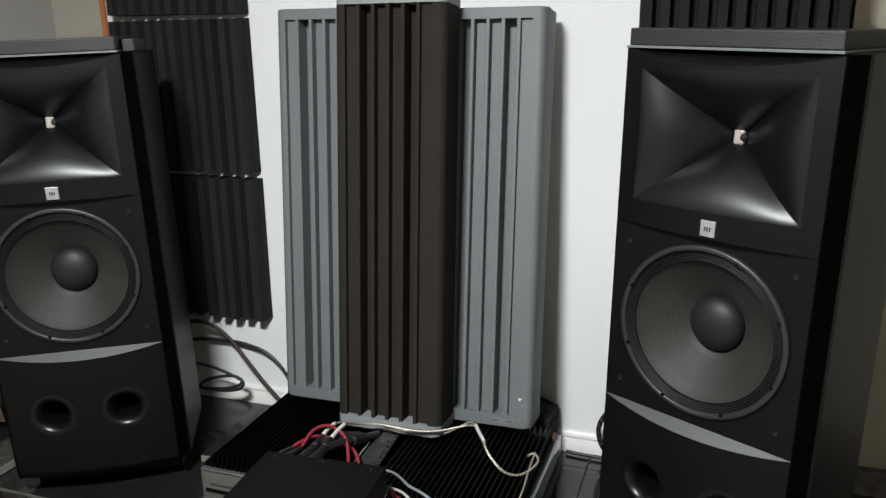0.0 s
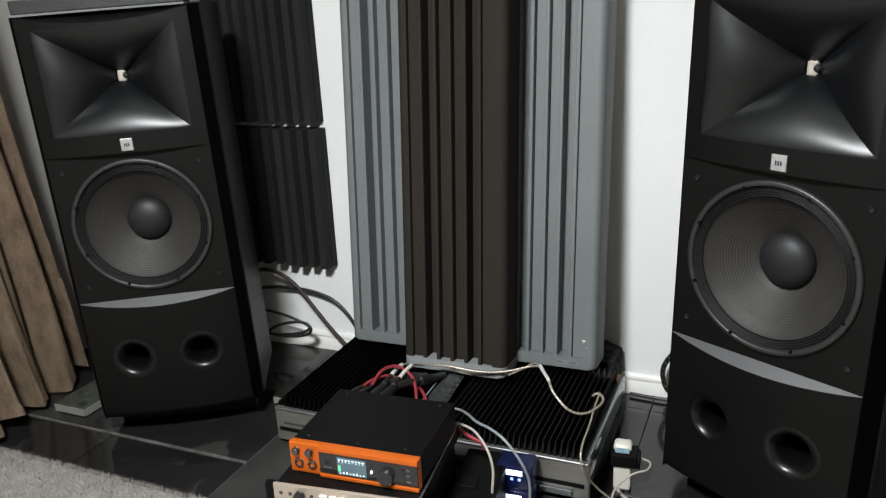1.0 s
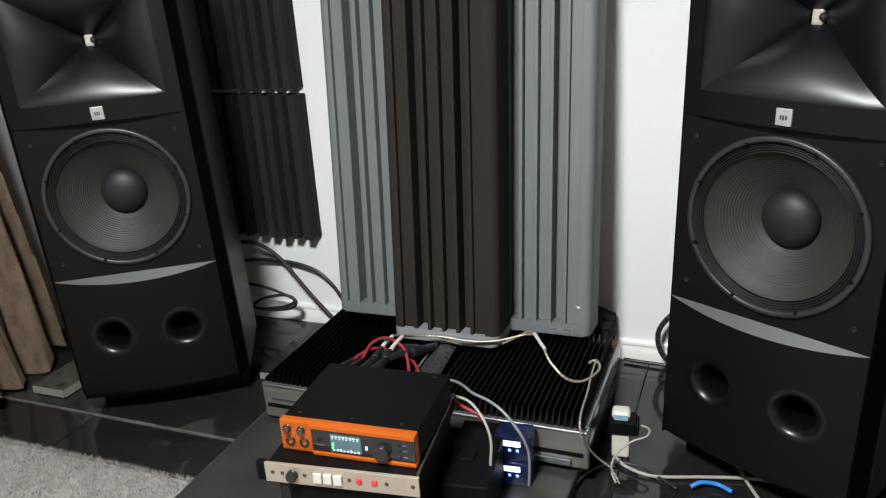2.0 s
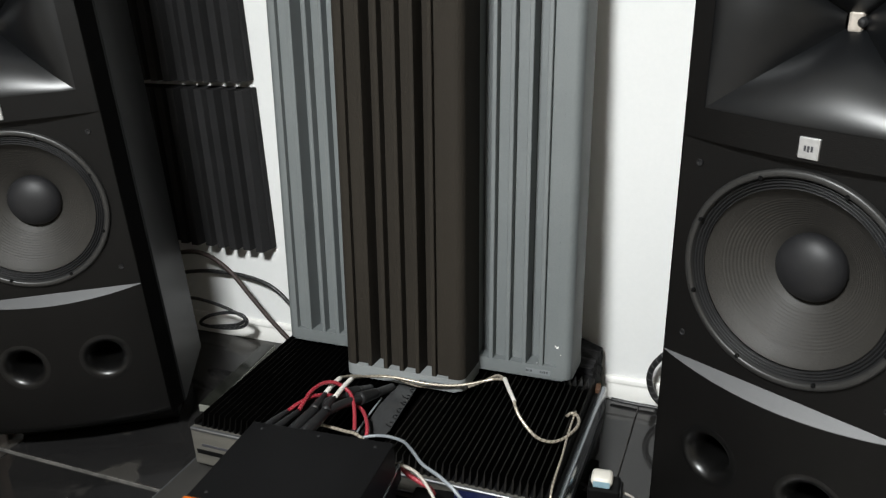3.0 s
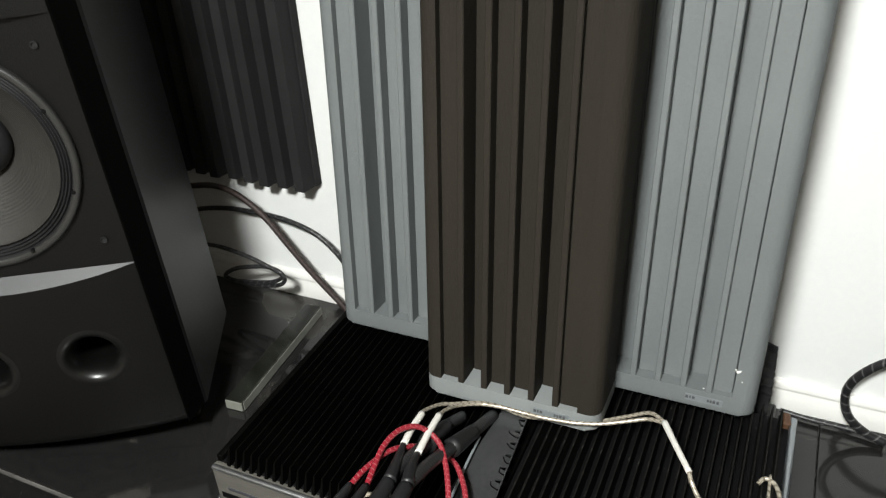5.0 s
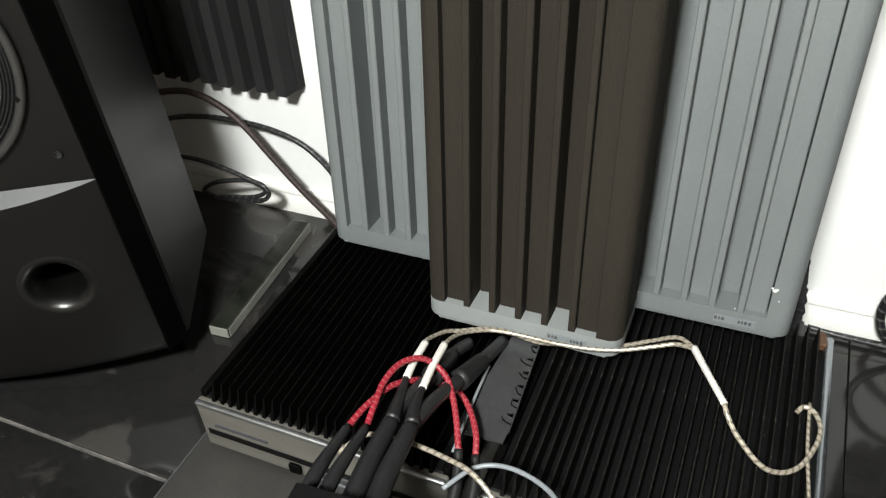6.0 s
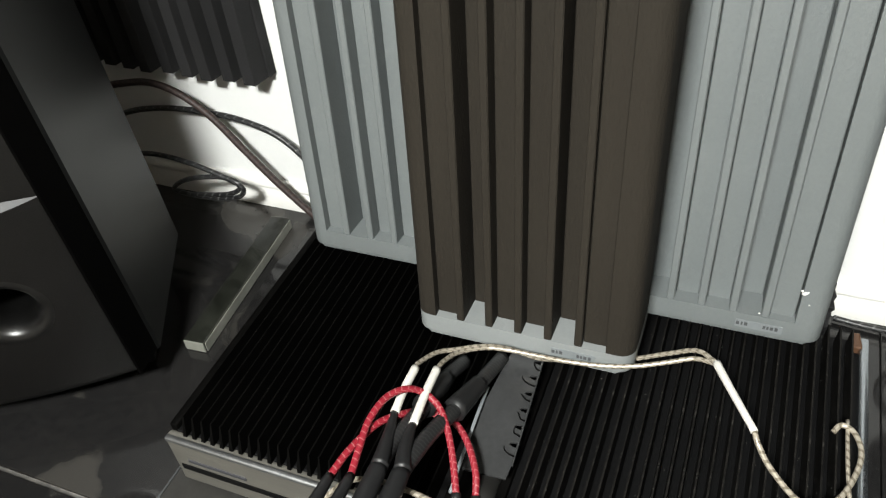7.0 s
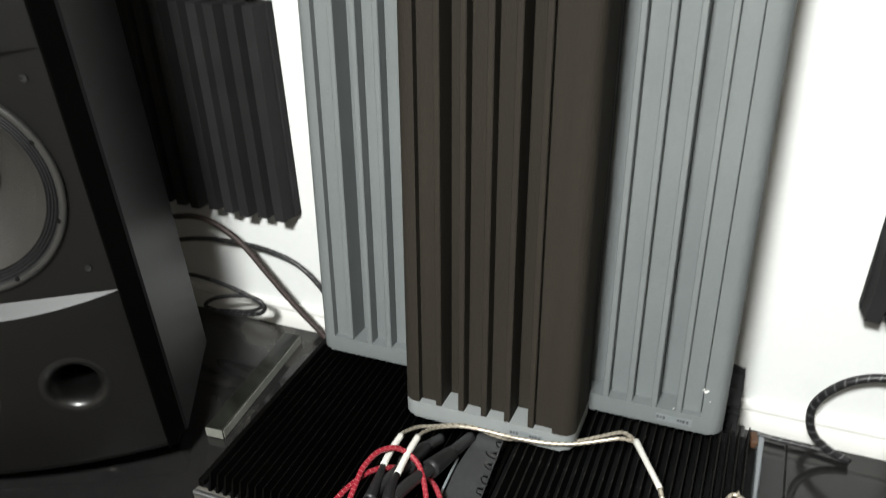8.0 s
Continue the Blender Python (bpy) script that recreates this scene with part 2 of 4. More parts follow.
def piece(name, data, parent, m):
    ob = new(name, data)
    ob.parent = parent
    ob.matrix_basis = m
    return ob


def thing(name, m, label, category, group="", kind=""):
    ob = new(name)
    ob.matrix_world = m
    return tagged(ob, label, category, group, kind)


def solid(name, bm, mat, label, category, group="", kind="", smooth=None, m=None):
    ob = new(name, mesh_of(name, bm, mat, smooth))
    if m is not None:
        ob.matrix_world = m
    return tagged(ob, label, category, group, kind)


def box(x0, x1, y0, y1, z0, z1, bevel=0.0, segments=2, bm=None):
    own = bmesh.new()
    bmesh.ops.create_cube(own, size=1.0)
    for v in own.verts:
        v.co = ((x0 + x1) / 2 + v.co.x * (x1 - x0), (y0 + y1) / 2 + v.co.y * (y1 - y0), (z0 + z1) / 2 + v.co.z * (z1 - z0))
    if bevel:
        bmesh.ops.bevel(own, geom=list(own.edges), offset=bevel, segments=segments, profile=0.5, affect="EDGES")
    if bm is None:
        return own
    data = bpy.data.meshes.new("tmp")
    own.to_mesh(data)
    own.free()
    bm.from_mesh(data)
    bpy.data.meshes.remove(data)
    return bm


def prism(outline, z0, z1):
    """An outline in plan, raised from z0 to z1."""
    bm = bmesh.new()
    low = [bm.verts.new((x, y, z0)) for x, y in outline]
    high = [bm.verts.new((x, y, z1)) for x, y in outline]
    bm.faces.new(low)
    bm.faces.new(high)
    for i in range(len(outline)):
        j = (i + 1) % len(outline)
        bm.faces.new((low[i], low[j], high[j], high[i]))
    return bm


def lathe(profile, steps=48, bm=None, close=True):
    """Turns (radius, height) pairs about z."""
    bm = bm or bmesh.new()
    rings = []
    for r, h in profile:
        if r < 1e-6:
            rings.append([bm.verts.new((0, 0, h))])
        else:
            rings.append([bm.verts.new((r * math.cos(2 * math.pi * i / steps), r * math.sin(2 * math.pi * i / steps), h)) for i in range(steps)])
    for a, b in zip(rings, rings[1:]):
        for i in range(steps):
            j = (i + 1) % steps
            if len(a) == 1 and len(b) > 1:
                bm.faces.new((a[0], b[i], b[j]))
            elif len(b) == 1 and len(a) > 1:
                bm.faces.new((a[i], a[j], b[0]))
            elif len(a) > 1:
                bm.faces.new((a[i], a[j], b[j], b[i]))
    return bm


def rounded(w, h, r, n=5, cx=0.0, cy=0.0):
    pts = []
    for sx, sy, a0 in ((1, 1, 0), (-1, 1, 90), (-1, -1, 180), (1, -1, 270)):
        for i in range(n + 1):
            a = radians(a0 + 90 * i / n)
            pts.append((cx + sx * (w / 2 - r) + r * math.cos(a), cy + sy * (h / 2 - r) + r * math.sin(a)))
    return pts


def smooth_line(points, steps=8):
    """A Catmull-Rom line through the points."""
    p = [Vector(q) for q in points]
    p = [2 * p[0] - p[1]] + p + [2 * p[-1] - p[-2]]
    out = []
    for i in range(1, len(p) - 2):
        for k in range(steps):
            t = k / steps
            a, b, c, d = p[i - 1], p[i], p[i + 1], p[i + 2]
            out.append(0.5 * (2 * b + (c - a) * t + (2 * a - 5 * b + 4 * c - d) * t * t + (3 * b - a - 3 * c + d) * t ** 3))
    return out + [p[-2]]


def tube_mesh(name, points, radius, mat, sides=10, steps=8):
    """A round cable along a smooth line; radius may be a list, one for each given point."""
    line = smooth_line(points, steps)
    radii = [radius] * len(line) if not isinstance(radius, (list, tuple)) else list(
        np.interp(np.linspace(0, len(points) - 1, len(line)), range(len(points)), radius))
    verts, faces, along = [], [], []
    up, run = Vector((0, 0, 1)), 0.0
    side = None
    for i, q in enumerate(line):
        way = (line[min(i + 1, len(line) - 1)] - line[max(i - 1, 0)]).normalized()
        side = (way.cross(up) if side is None else side - way * side.dot(way))
        if side.length < 1e-4:
            side = way.cross(Vector((1, 0, 0)))
        side.normalize()
        other = way.cross(side)
        run += (q - line[i - 1]).length if i else 0
        for k in range(sides):
            a = 2 * math.pi * k / sides
            verts.append(q + float(radii[i]) * (math.cos(a) * side + math.sin(a) * other))
            along.append((run, k / sides, 0))
    for i in range(len(line) - 1):
        for k in range(sides):
            j = (k + 1) % sides
            faces.append((i * sides + k, i * sides + j, (i + 1) * sides + j, (i + 1) * sides + k))
    faces.append(tuple(range(sides))[::-1])
    faces.append(tuple(range((len(line) - 1) * sides, len(line) * sides)))
    data = bpy.data.meshes.new(name)
    data.from_pydata([tuple(v) for v in verts], [], faces)
    data.attributes.new("along", "FLOAT_VECTOR", "POINT").data.foreach_set("vector", np.array(along, dtype=np.float32).ravel())
    data.materials.append(mat)
    data.shade_smooth()
    return data


def cable(name, points, radius, mat, label, category="cable", group=""):
    return tagged(new(name, tube_mesh(name, points, radius, mat)), label, category, group)


def cable_part(name, points, radius, mat, parent, label=""):
    ob = new(name, tube_mesh(name, points, radius, mat))
    ob.parent = parent
    ob.matrix_parent_inverse = parent.matrix_world.inverted()
    if label:
        ob["label"] = label
    return ob


# ---- room ----
def slab(name, x0, x1, y0, y1, z0, z1, mat, label, category, kind="structure", bevel=0.0):
    return solid(name, box(x0, x1, y0, y1, z0, z1, bevel), mat, label, category, kind=kind)


WALL_Y = 2.415
floor = slab("floor", -2.4, 2.2, -3.2, 2.9, -0.12, -0.016, GROUT, "black polished tile floor with dusty joints", "floor")
slab("wall_north", -1.86, 0.50, WALL_Y, 2.75, -0.016, 2.7, WALL_WHITE, "smooth white painted wall behind the loudspeakers", "wall")
slab("wall_north_west", -2.3, -1.86, 2.62, 2.75, -0.016, 2.7, WALL_BEIGE, "set-back beige papered wall", "wall")
slab("wall_north_east", 0.50, 2.1, 2.62, 2.75, -0.016, 2.7, WALL_BEIGE, "set-back beige papered wall", "wall")
slab("wall_west", -2.4, -2.3, -3.2, 2.75, -0.016, 2.7, WALL_PALE, "pale grey painted wall behind the curtain", "wall")
slab("wall_east", 2.1, 2.2, -3.2, 2.75, -0.016, 2.7, WALL_BEIGE, "beige papered side wall", "wall")
slab("wall_south", -2.3, 2.1, -3.2, -3.1, -0.016, 2.7, WALL_BEIGE, "beige papered rear wall", "wall")
slab("ceiling", -2.4, 2.2, -3.2, 2.75, 2.7, 2.8, CEILING, "plain white painted ceiling", "ceiling")
slab("trim", -1.880, -1.862, 2.405, 2.62, 0.0, 2.7, TRIM_WOOD, "narrow orange wooden corner trim", "trim")


def baseboard():
    """A moulded skirting with a rounded top and a groove."""
    prof = [(0.0, 0.0), (-0.016, 0.0), (-0.016, 0.042), (-0.012, 0.047), (-0.012, 0.052), (-0.014, 0.055), (-0.013, 0.064), (-0.008, 0.070), (0.0, 0.071)]
    bm = bmesh.new()
    ends = [[bm.verts.new((x, WALL_Y - 0.001 + y, z)) for y, z in prof] for x in (-1.86, 0.50)]
    for a in ends:
        bm.faces.new(a)
    for i in range(len(prof)):
        j = (i + 1) % len(prof)
        bm.faces.new((ends[0][i], ends[0][j], ends[1][j], ends[1][i]))
    solid("baseboard", bm, TRIM_WHITE, "white moulded skirting board along the wall", "baseboard", kind="structure", smooth=40)


baseboard()

# ceiling lamp that lights the place
lamp = thing("ceiling_lamp", pose(LAMP[0], LAMP[1], LAMP[2] + 0.04), "round white pendant lamp hanging from the ceiling, switched on", "lamp")
part("stem", lathe([(0, 0.24), (0.055, 0.24), (0.055, 0.222), (0.014, 0.212), (0.014, 0.17), (0, 0.17)], 24), TRIM_WHITE, lamp, smooth=40)
part("base", lathe([(0, 0.176), (0.05, 0.176), (0.06, 0.168), (0.06, 0.158), (0, 0.158)], 32), TRIM_WHITE, lamp, smooth=40)
part("diffuser", lathe([(0, 0.0)] + [(0.20 * math.sin(a), 0.085 - 0.080 * math.cos(a)) for a in np.linspace(0.12, 3.02, 22)] + [(0, 0.165)], 40), LAMP_WHITE, lamp, "glowing flattened glass globe", smooth=60)


# ---- loudspeakers ----
HALF, SIDE, BACK = 0.227, 0.256, 0.378
SEAM, STEP, FOOT, TOP = 0.905, 0.463, 0.075, 1.288


def bulge(u, deep):
    return -deep * max(0.0, 1 - (u / HALF) ** 2)


def grid(us, vs, place, keep=None):
    bm = bmesh.new()
    rows = [[bm.verts.new(place(u, v)) for u in us] for v in vs]
    for j in range(len(vs) - 1):
        for i in range(len(us) - 1):
            if keep is None or keep(i, j):
                bm.faces.new((rows[j][i], rows[j][i + 1], rows[j + 1][i + 1], rows[j + 1][i]))
    return bm


def horn_front():
    """The upper front: a bowed frame round the mouth of the horn, with a lip under it."""
    a, z0, z1 = 0.188, 0.960, 1.251
    us = sorted(set([round(x, 4) for x in np.linspace(-HALF, HALF, 25)] + [-a, a]))
    us = [u for u in us if u in (-a, a) or min(abs(u - a), abs(u + a)) > 0.004]
    vs = [SEAM, 0.918, 0.935, 0.95, z0, 1.02, 1.10, 1.18, z1, 1.262, TOP]
    ia, ib, ja, jb = us.index(-a), us.index(a), vs.index(z0), vs.index(z1)
    def top_edge(u):
        return TOP - 0.004 - 0.024 * max(0.0, 1 - (u / HALF) ** 2)

    def at(u, v):
        return (u, bulge(u, 0.020), v if v < 1.26 else z1 + (v - z1) / (TOP - z1) * (top_edge(u) - z1))
    bm = grid(us, vs, at, lambda i, j: not (ia <= i < ib and ja <= j < jb))
    rim = sorted([v for v in bm.verts if abs(v.co.z - top_edge(v.co.x)) < 1e-5], key=lambda v: v.co.x)
    step = [bm.verts.new((v.co.x, v.co.y + 0.003, v.co.z + 0.0028)) for v in rim]
    back = [bm.verts.new((v.co.x, 0.050, TOP)) for v in rim]
    for a0, b0 in ((rim, step), (step, back)):
        for i in range(len(rim) - 1):
            bm.faces.new((a0[i], a0[i + 1], b0[i + 1], b0[i]))
    edge = [v for v in bm.verts if abs(v.co.z - SEAM) < 1e-5]
    edge.sort(key=lambda v: v.co.x)
    under = [bm.verts.new((v.co.x, 0.004, SEAM + 0.004)) for v in edge]
    for i in range(len(edge) - 1):
        bm.faces.new((edge[i], under[i], under[i + 1], edge[i + 1]))
    return bm


def horn_mouth():
    """Four flaring faces that meet along the diagonals at the throat."""
    a, z0, z1 = 0.188, 0.960, 1.251
    zc = 1.108
    rings = [1.0, 0.985, 0.96, 0.92, 0.86, 0.78, 0.68, 0.57, 0.46, 0.36, 0.27, 0.19, 0.13, 0.085]
    n = 14
    bm = bmesh.new()
    for face in range(4):
        last = None
        for r in rings:
            line = []
            for i in range(n + 1):
                s = -1 + 2 * i / n
                pu, pv = ((s, -1), (1, s), (-s, 1), (-1, -s))[face]
                u = a * pu * r
                v = zc + ((z1 - zc) if pv > 0 else (zc - z0)) * pv * r
                deep = 0.112 * (1 - r) ** 1.38 - 0.015 * math.sin(math.pi * r) * (1 - s * s)
                line.append(bm.verts.new((u, bulge(u, 0.020) * r + deep + 0.001, v)))
            if last:
                for i in range(n):
                    bm.faces.new((last[i], last[i + 1], line[i + 1], line[i]))
            last = line
    bmesh.ops.remove_doubles(bm, verts=list(bm.verts), dist=0.0002)
    return bm


def woofer_front():
    """The flat middle front with a round hole."""
    bm = bmesh.new()
    n, r, zc = 72, 0.190, 0.687
    inner, outer, deep = [], [], []
    for i in range(n):
        a = 2 * math.pi * i / n
        c, s = math.cos(a), math.sin(a)
        k = min(HALF / max(abs(c), 1e-6), ((SEAM + 0.004 - zc) if s > 0 else (zc - STEP)) / max(abs(s), 1e-6))
        inner.append(bm.verts.new((r * c, 0.002, zc + r * s)))
        deep.append(bm.verts.new((r * c, 0.03, zc + r * s)))
        outer.append(bm.verts.new((k * c, 0.002, zc + k * s)))
    for i in range(n):
        j = (i + 1) % n
        bm.faces.new((inner[i], inner[j], outer[j], outer[i]))
        bm.faces.new((deep[i], deep[j], inner[j], inner[i]))
    for sx in (-1, 1):
        for z, near in ((SEAM + 0.004, 1), (STEP, -1)):
            corner = bm.verts.new((sx * HALF, 0.002, z))
            close = sorted(outer, key=lambda v: (v.co - corner.co).length)[:2]
            bm.faces.new((close[0], corner, close[1]))
    return bm


def ledge_edge(u):
    return STEP - 0.023 * max(0.0, 1 - (u / HALF) ** 2)


def lower_front():
    """The bowed lower front with two round holes; its upper edge dips in the middle."""
    us = list(np.linspace(-HALF, HALF, 91))
    fs = list(np.linspace(0, 1, 73))

    def at(u, f):
        v = FOOT + f * (ledge_edge(u) - FOOT)
        y = bulge(u, 0.021)
        if v < FOOT + 0.022:
            y += 0.014 * (1 - (v - FOOT) / 0.022) ** 2
        return (u, y, v)

    def keep(i, j):
        u, f = (us[i] + us[i + 1]) / 2, (fs[j] + fs[j + 1]) / 2
        return min(math.hypot(u - c, at(u, f)[2] - PORT_Z) for c in PORTS) > 0.0585
    bm = grid(us, fs, at, keep)
    for v in bm.verts:
        for c in PORTS:
            r = math.hypot(v.co.x - c, v.co.z - PORT_Z)
            if 0.03 < r < 0.0625 and v.link_faces:
                u = c + (v.co.x - c) * 0.0625 / r
                v.co = (u, bulge(u, 0.021), PORT_Z + (v.co.z - PORT_Z) * 0.0625 / r)
    bmesh.ops.delete(bm, geom=[v for v in bm.verts if not v.link_faces], context="VERTS")
    return bm


PORTS, PORT_Z = (-0.099, 0.103), 0.277


def port(c):
    """A softly flared round port that follows the bowed front, and where it sits."""
    flare = [(0.0575 - 0.0225 * math.sin(a), 0.0004 - 0.044 * (1 - math.cos(a))) for a in np.linspace(0, math.pi / 2, 13)]
    ring = [(0.0655, -0.0025), (0.0645, 0.0002), (0.0616, 0.0004)]
    bm = lathe(ring + flare + [(0.0350, -0.070), (0.0350, -0.16), (0.0, -0.162)], 56)
    for v in bm.verts:
        r = math.hypot(v.co.x, v.co.y)
        v.co.z -= 0.021 / HALF ** 2 * v.co.x ** 2 * min(1.0, max(0.0, (r - 0.034) / 0.012))
    slope = math.atan(2 * 0.021 * c / HALF ** 2)
    return bm, Matrix.Translation((c, bulge(c, 0.021), PORT_Z)) @ Matrix.Rotation(slope, 4, "Z") @ Matrix.Rotation(radians(90), 4, "X")


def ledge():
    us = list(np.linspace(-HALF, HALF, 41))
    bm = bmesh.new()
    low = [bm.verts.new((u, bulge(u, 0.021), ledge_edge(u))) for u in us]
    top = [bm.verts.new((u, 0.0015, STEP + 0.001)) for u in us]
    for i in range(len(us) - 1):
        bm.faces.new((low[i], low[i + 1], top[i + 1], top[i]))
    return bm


def cabinet():
    """The carcass: chamfered front corners, sides, back, bottom and bowed top; the front is left to the mouldings."""
    bm = bmesh.new()
    side = [(HALF, 0.001), (HALF + 0.003, 0.003), (SIDE - 0.004, 0.052), (SIDE, 0.058), (SIDE, BACK - 0.008), (SIDE - 0.008, BACK)]
    way = side + [(-x, y) for x, y in reversed(side)]
    low = [bm.verts.new((x, y, FOOT)) for x, y in way]
    high = [bm.verts.new((x, y, TOP)) for x, y in way]
    for i in range(len(way) - 1):
        if min(way[i][1], way[i + 1][1]) >= 0.05:
            bm.faces.new((low[i], low[i + 1], high[i + 1], high[i]))
    front_top = [bm.verts.new((u, 0.049, TOP)) for u in np.linspace(-HALF, HALF, 25)]
    bm.faces.new(high + front_top)
    front_low = [bm.verts.new((u, bulge(u, 0.021) + 0.012, FOOT)) for u in np.linspace(-HALF, HALF, 25)]
    bm.faces.new(low + front_low)
    return bm


def corner_strip(sx):
    """The chamfered strip between the front and one side."""
    bm = bmesh.new()
    way = [(HALF, 0.001), (HALF + 0.003, 0.003), (SIDE - 0.004, 0.052), (SIDE, 0.0582)]
    low, high = [[bm.verts.new((sx * x, y, z)) for x, y in way] for z in (FOOT, TOP)]
    for i in range(len(way) - 1):
        bm.faces.new((low[i], low[i + 1], high[i + 1], high[i]) if sx > 0 else (low[i + 1], low[i], high[i], high[i + 1]))
    return bm


def loudspeaker(m, label, lean):
    sp = thing("loudspeaker", m, label, "loudspeaker", "pair of loudspeakers")
    part("cabinet", cabinet(), SIDE_PAINT, sp, "black satin cabinet")
    for sx in (-1, 1):
        part("corner_strip", corner_strip(sx), CORNER_BLACK, sp, "dull black chamfered corner strip")
    part("plinth", box(-0.215, 0.215, 0.10, 0.335, 0.0, FOOT + 0.012, 0.006), BLACK_PAINT, sp)
    part("horn_baffle", horn_front(), BLACK_PAINT, sp, smooth=30)
    part("horn", horn_mouth(), HORN_BLACK, sp, "smooth black four-sided horn", smooth=16)
    throat = part("throat", box(-0.012, 0.012, 0.090, 0.116, 1.090, 1.126, 0.006), THROAT, sp, "pale metal throat")
    part("phase_plug", lathe([(0, 0.004), (0.005, 0.003), (0.0085, -0.001), (0.009, -0.006)], 20), RUBBER, throat, "dark round plug",
         m=Matrix.Translation((0.011, 0.090, 1.108)) @ Matrix.Rotation(radians(90), 4, "X"))
    badge = part("badge", box(-0.0095, 0.0235, -0.0245, -0.0185, 0.9110, 0.9455, 0.0012), BADGE, sp, "square silver badge")
    for k in range(3):
        part("mark", box(-0.0005 + 0.0055 * k, 0.0030 + 0.0055 * k, -0.0252, -0.0244, 0.9235 - 0.001 * (k % 2), 0.9325), INK, badge)
    part("woofer_baffle", woofer_front(), BLACK_PAINT, sp, smooth=30)
    at = Matrix.Translation((0, 0.0, 0.687)) @ Matrix.Rotation(radians(90), 4, "X")
    part("woofer_frame", lathe([(0.197, -0.003), (0.198, 0.004), (0.1965, 0.007), (0.194, 0.0085), (0.1885, 0.0090), (0.1855, 0.0075), (0.1845, 0.004), (0.184, -0.003)], 80), FRAME_GREY, sp, "dark grey cast ring", smooth=60, m=at)
    ripple = []
    for i in range(37):
        r = 0.1845 - 0.0215 * i / 36
        ripple.append((r, -0.0005 - 0.004 * i / 36 + 0.0022 * math.cos(i / 36 * 8 * math.pi)))
    part("surround", lathe(ripple, 80), RUBBER, sp, "ribbed surround", smooth=80, m=at)
    cone = []
    for i in range(121):
        k = i / 120
        ribs = 0.00042 if 0.22 < k < 0.8 else 0.0
        cone.append((0.1632 - 0.103 * k, -0.0055 - 0.0855 * k ** 0.87 + ribs * math.cos(k * 2 * math.pi * 20)))
    part("cone", lathe(cone, 96), CONE, sp, "grey ribbed paper cone", smooth=80, m=at)
    cap = [(0.0635 * math.sin(a), -0.082 + 0.036 * math.cos(a)) for a in np.linspace(0, math.pi / 2, 14)]
    part("dust_cap", lathe([(0 if i == 0 else r, h) for i, (r, h) in enumerate(cap)] + [(0.062, -0.094)], 64), CAP, sp, "domed black dust cap", smooth=80, m=at)
    bolt = mesh_of("bolt", lathe([(0, 0.003), (0.0035, 0.003), (0.0045, 0.001), (0.0045, -0.002)], 10), CASE_BLACK, 40)
    for k in range(8):
        a = radians(22.5 + 45 * k)
        piece("bolt", bolt, sp, at @ Matrix.Translation((0.1865 * math.cos(a), 0.1865 * math.sin(a), 0.0072)))
    socket = mesh_of("grille_socket", lathe([(0, 0.0005), (0.003, 0.0005), (0.0045, 0.003), (0.006, 0.003), (0.0065, 0.0)], 14), RUBBER, 40)
    for u, z in ((-0.19, 0.860), (0.19, 0.860), (-0.19, 0.515), (0.19, 0.515)):
        piece("grille_socket", socket, sp, Matrix.Translation((u, 0.001, z)) @ Matrix.Rotation(radians(90), 4, "X"))
    part("port_baffle", lower_front(), BLACK_PAINT, sp, "bowed lower front with two flared ports", smooth=50)
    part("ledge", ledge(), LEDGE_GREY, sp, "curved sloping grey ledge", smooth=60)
    for c in PORTS:
        bm, at_port = port(c)
        part("port", bm, PORT_BLACK, sp, "flared round port", smooth=50, m=at_port)
    tip = Matrix.Rotation(radians(lean), 4, "Y")
    for ob in sp.children:
        if not ob.name.startswith("plinth"):
            ob.matrix_basis = tip @ ob.matrix_basis
    return sp


LEFT = pose(-1.481, 1.732, 0, 0, 0, 30)
RIGHT = pose(0.180, 1.795, 0, 0, 0, -26)
loudspeaker(LEFT, "black floor-standing monitor loudspeaker on the tiles beside a curtain", -1.7)
loudspeaker(RIGHT, "black floor-standing monitor loudspeaker on the tiles beside the amplifier", 1.4)


def top_board(m, group="boards on the loudspeakers"):
    ob = thing("board", m, "weathered black board lying on top of a loudspeaker", "board", group)
    part("plank", box(-0.232, 0.218, 0.010, 0.30, 0.005, 0.042, 0.004), SLATE, ob)
    part("edge_strip", box(-0.236, 0.222, 0.006, 0.30, 0.0, 0.0055, 0.001), GREY_PANEL, ob, "thin pale lower edge")
    return ob


for m, lean in ((LEFT, -1.7), (RIGHT, 1.4)):
    top_board(m @ Matrix.Rotation(radians(lean), 4, "Y") @ Matrix.Translation((0, 0, TOP + 0.0005)))
solid("wooden_block", box(-0.016, 0.016, -0.09, 0.09, 0, 0.034, 0.003), SLATE, "small dark wooden block on top of a loudspeaker", "block",
      m=LEFT @ Matrix.Rotation(radians(-1.7), 4, "Y") @ Matrix.Translation((0.2395, 0.16, TOP + 0.0005)))


# ---- acoustic foam on the wall ----
FOAM_W, FOAM_H, RIBS = 0.535, 0.510, 11
PITCH = FOAM_W / RIBS
backing_data = mesh_of("backing", box(0, FOAM_W, -0.022, 0.0, 0, FOAM_H, 0.002), FOAM)


def rib_data(tip):
    """One upright wedge-sided rib."""
    return mesh_of("rib", prism([(0.10 * PITCH, -0.0215), (0.20 * PITCH, -tip), (0.72 * PITCH, -tip), (0.86 * PITCH, -0.0215)], 0.001, FOAM_H - 0.001), FOAM)


RIB_DATA = (rib_data(0.056), rib_data(0.064), rib_data(0.060))


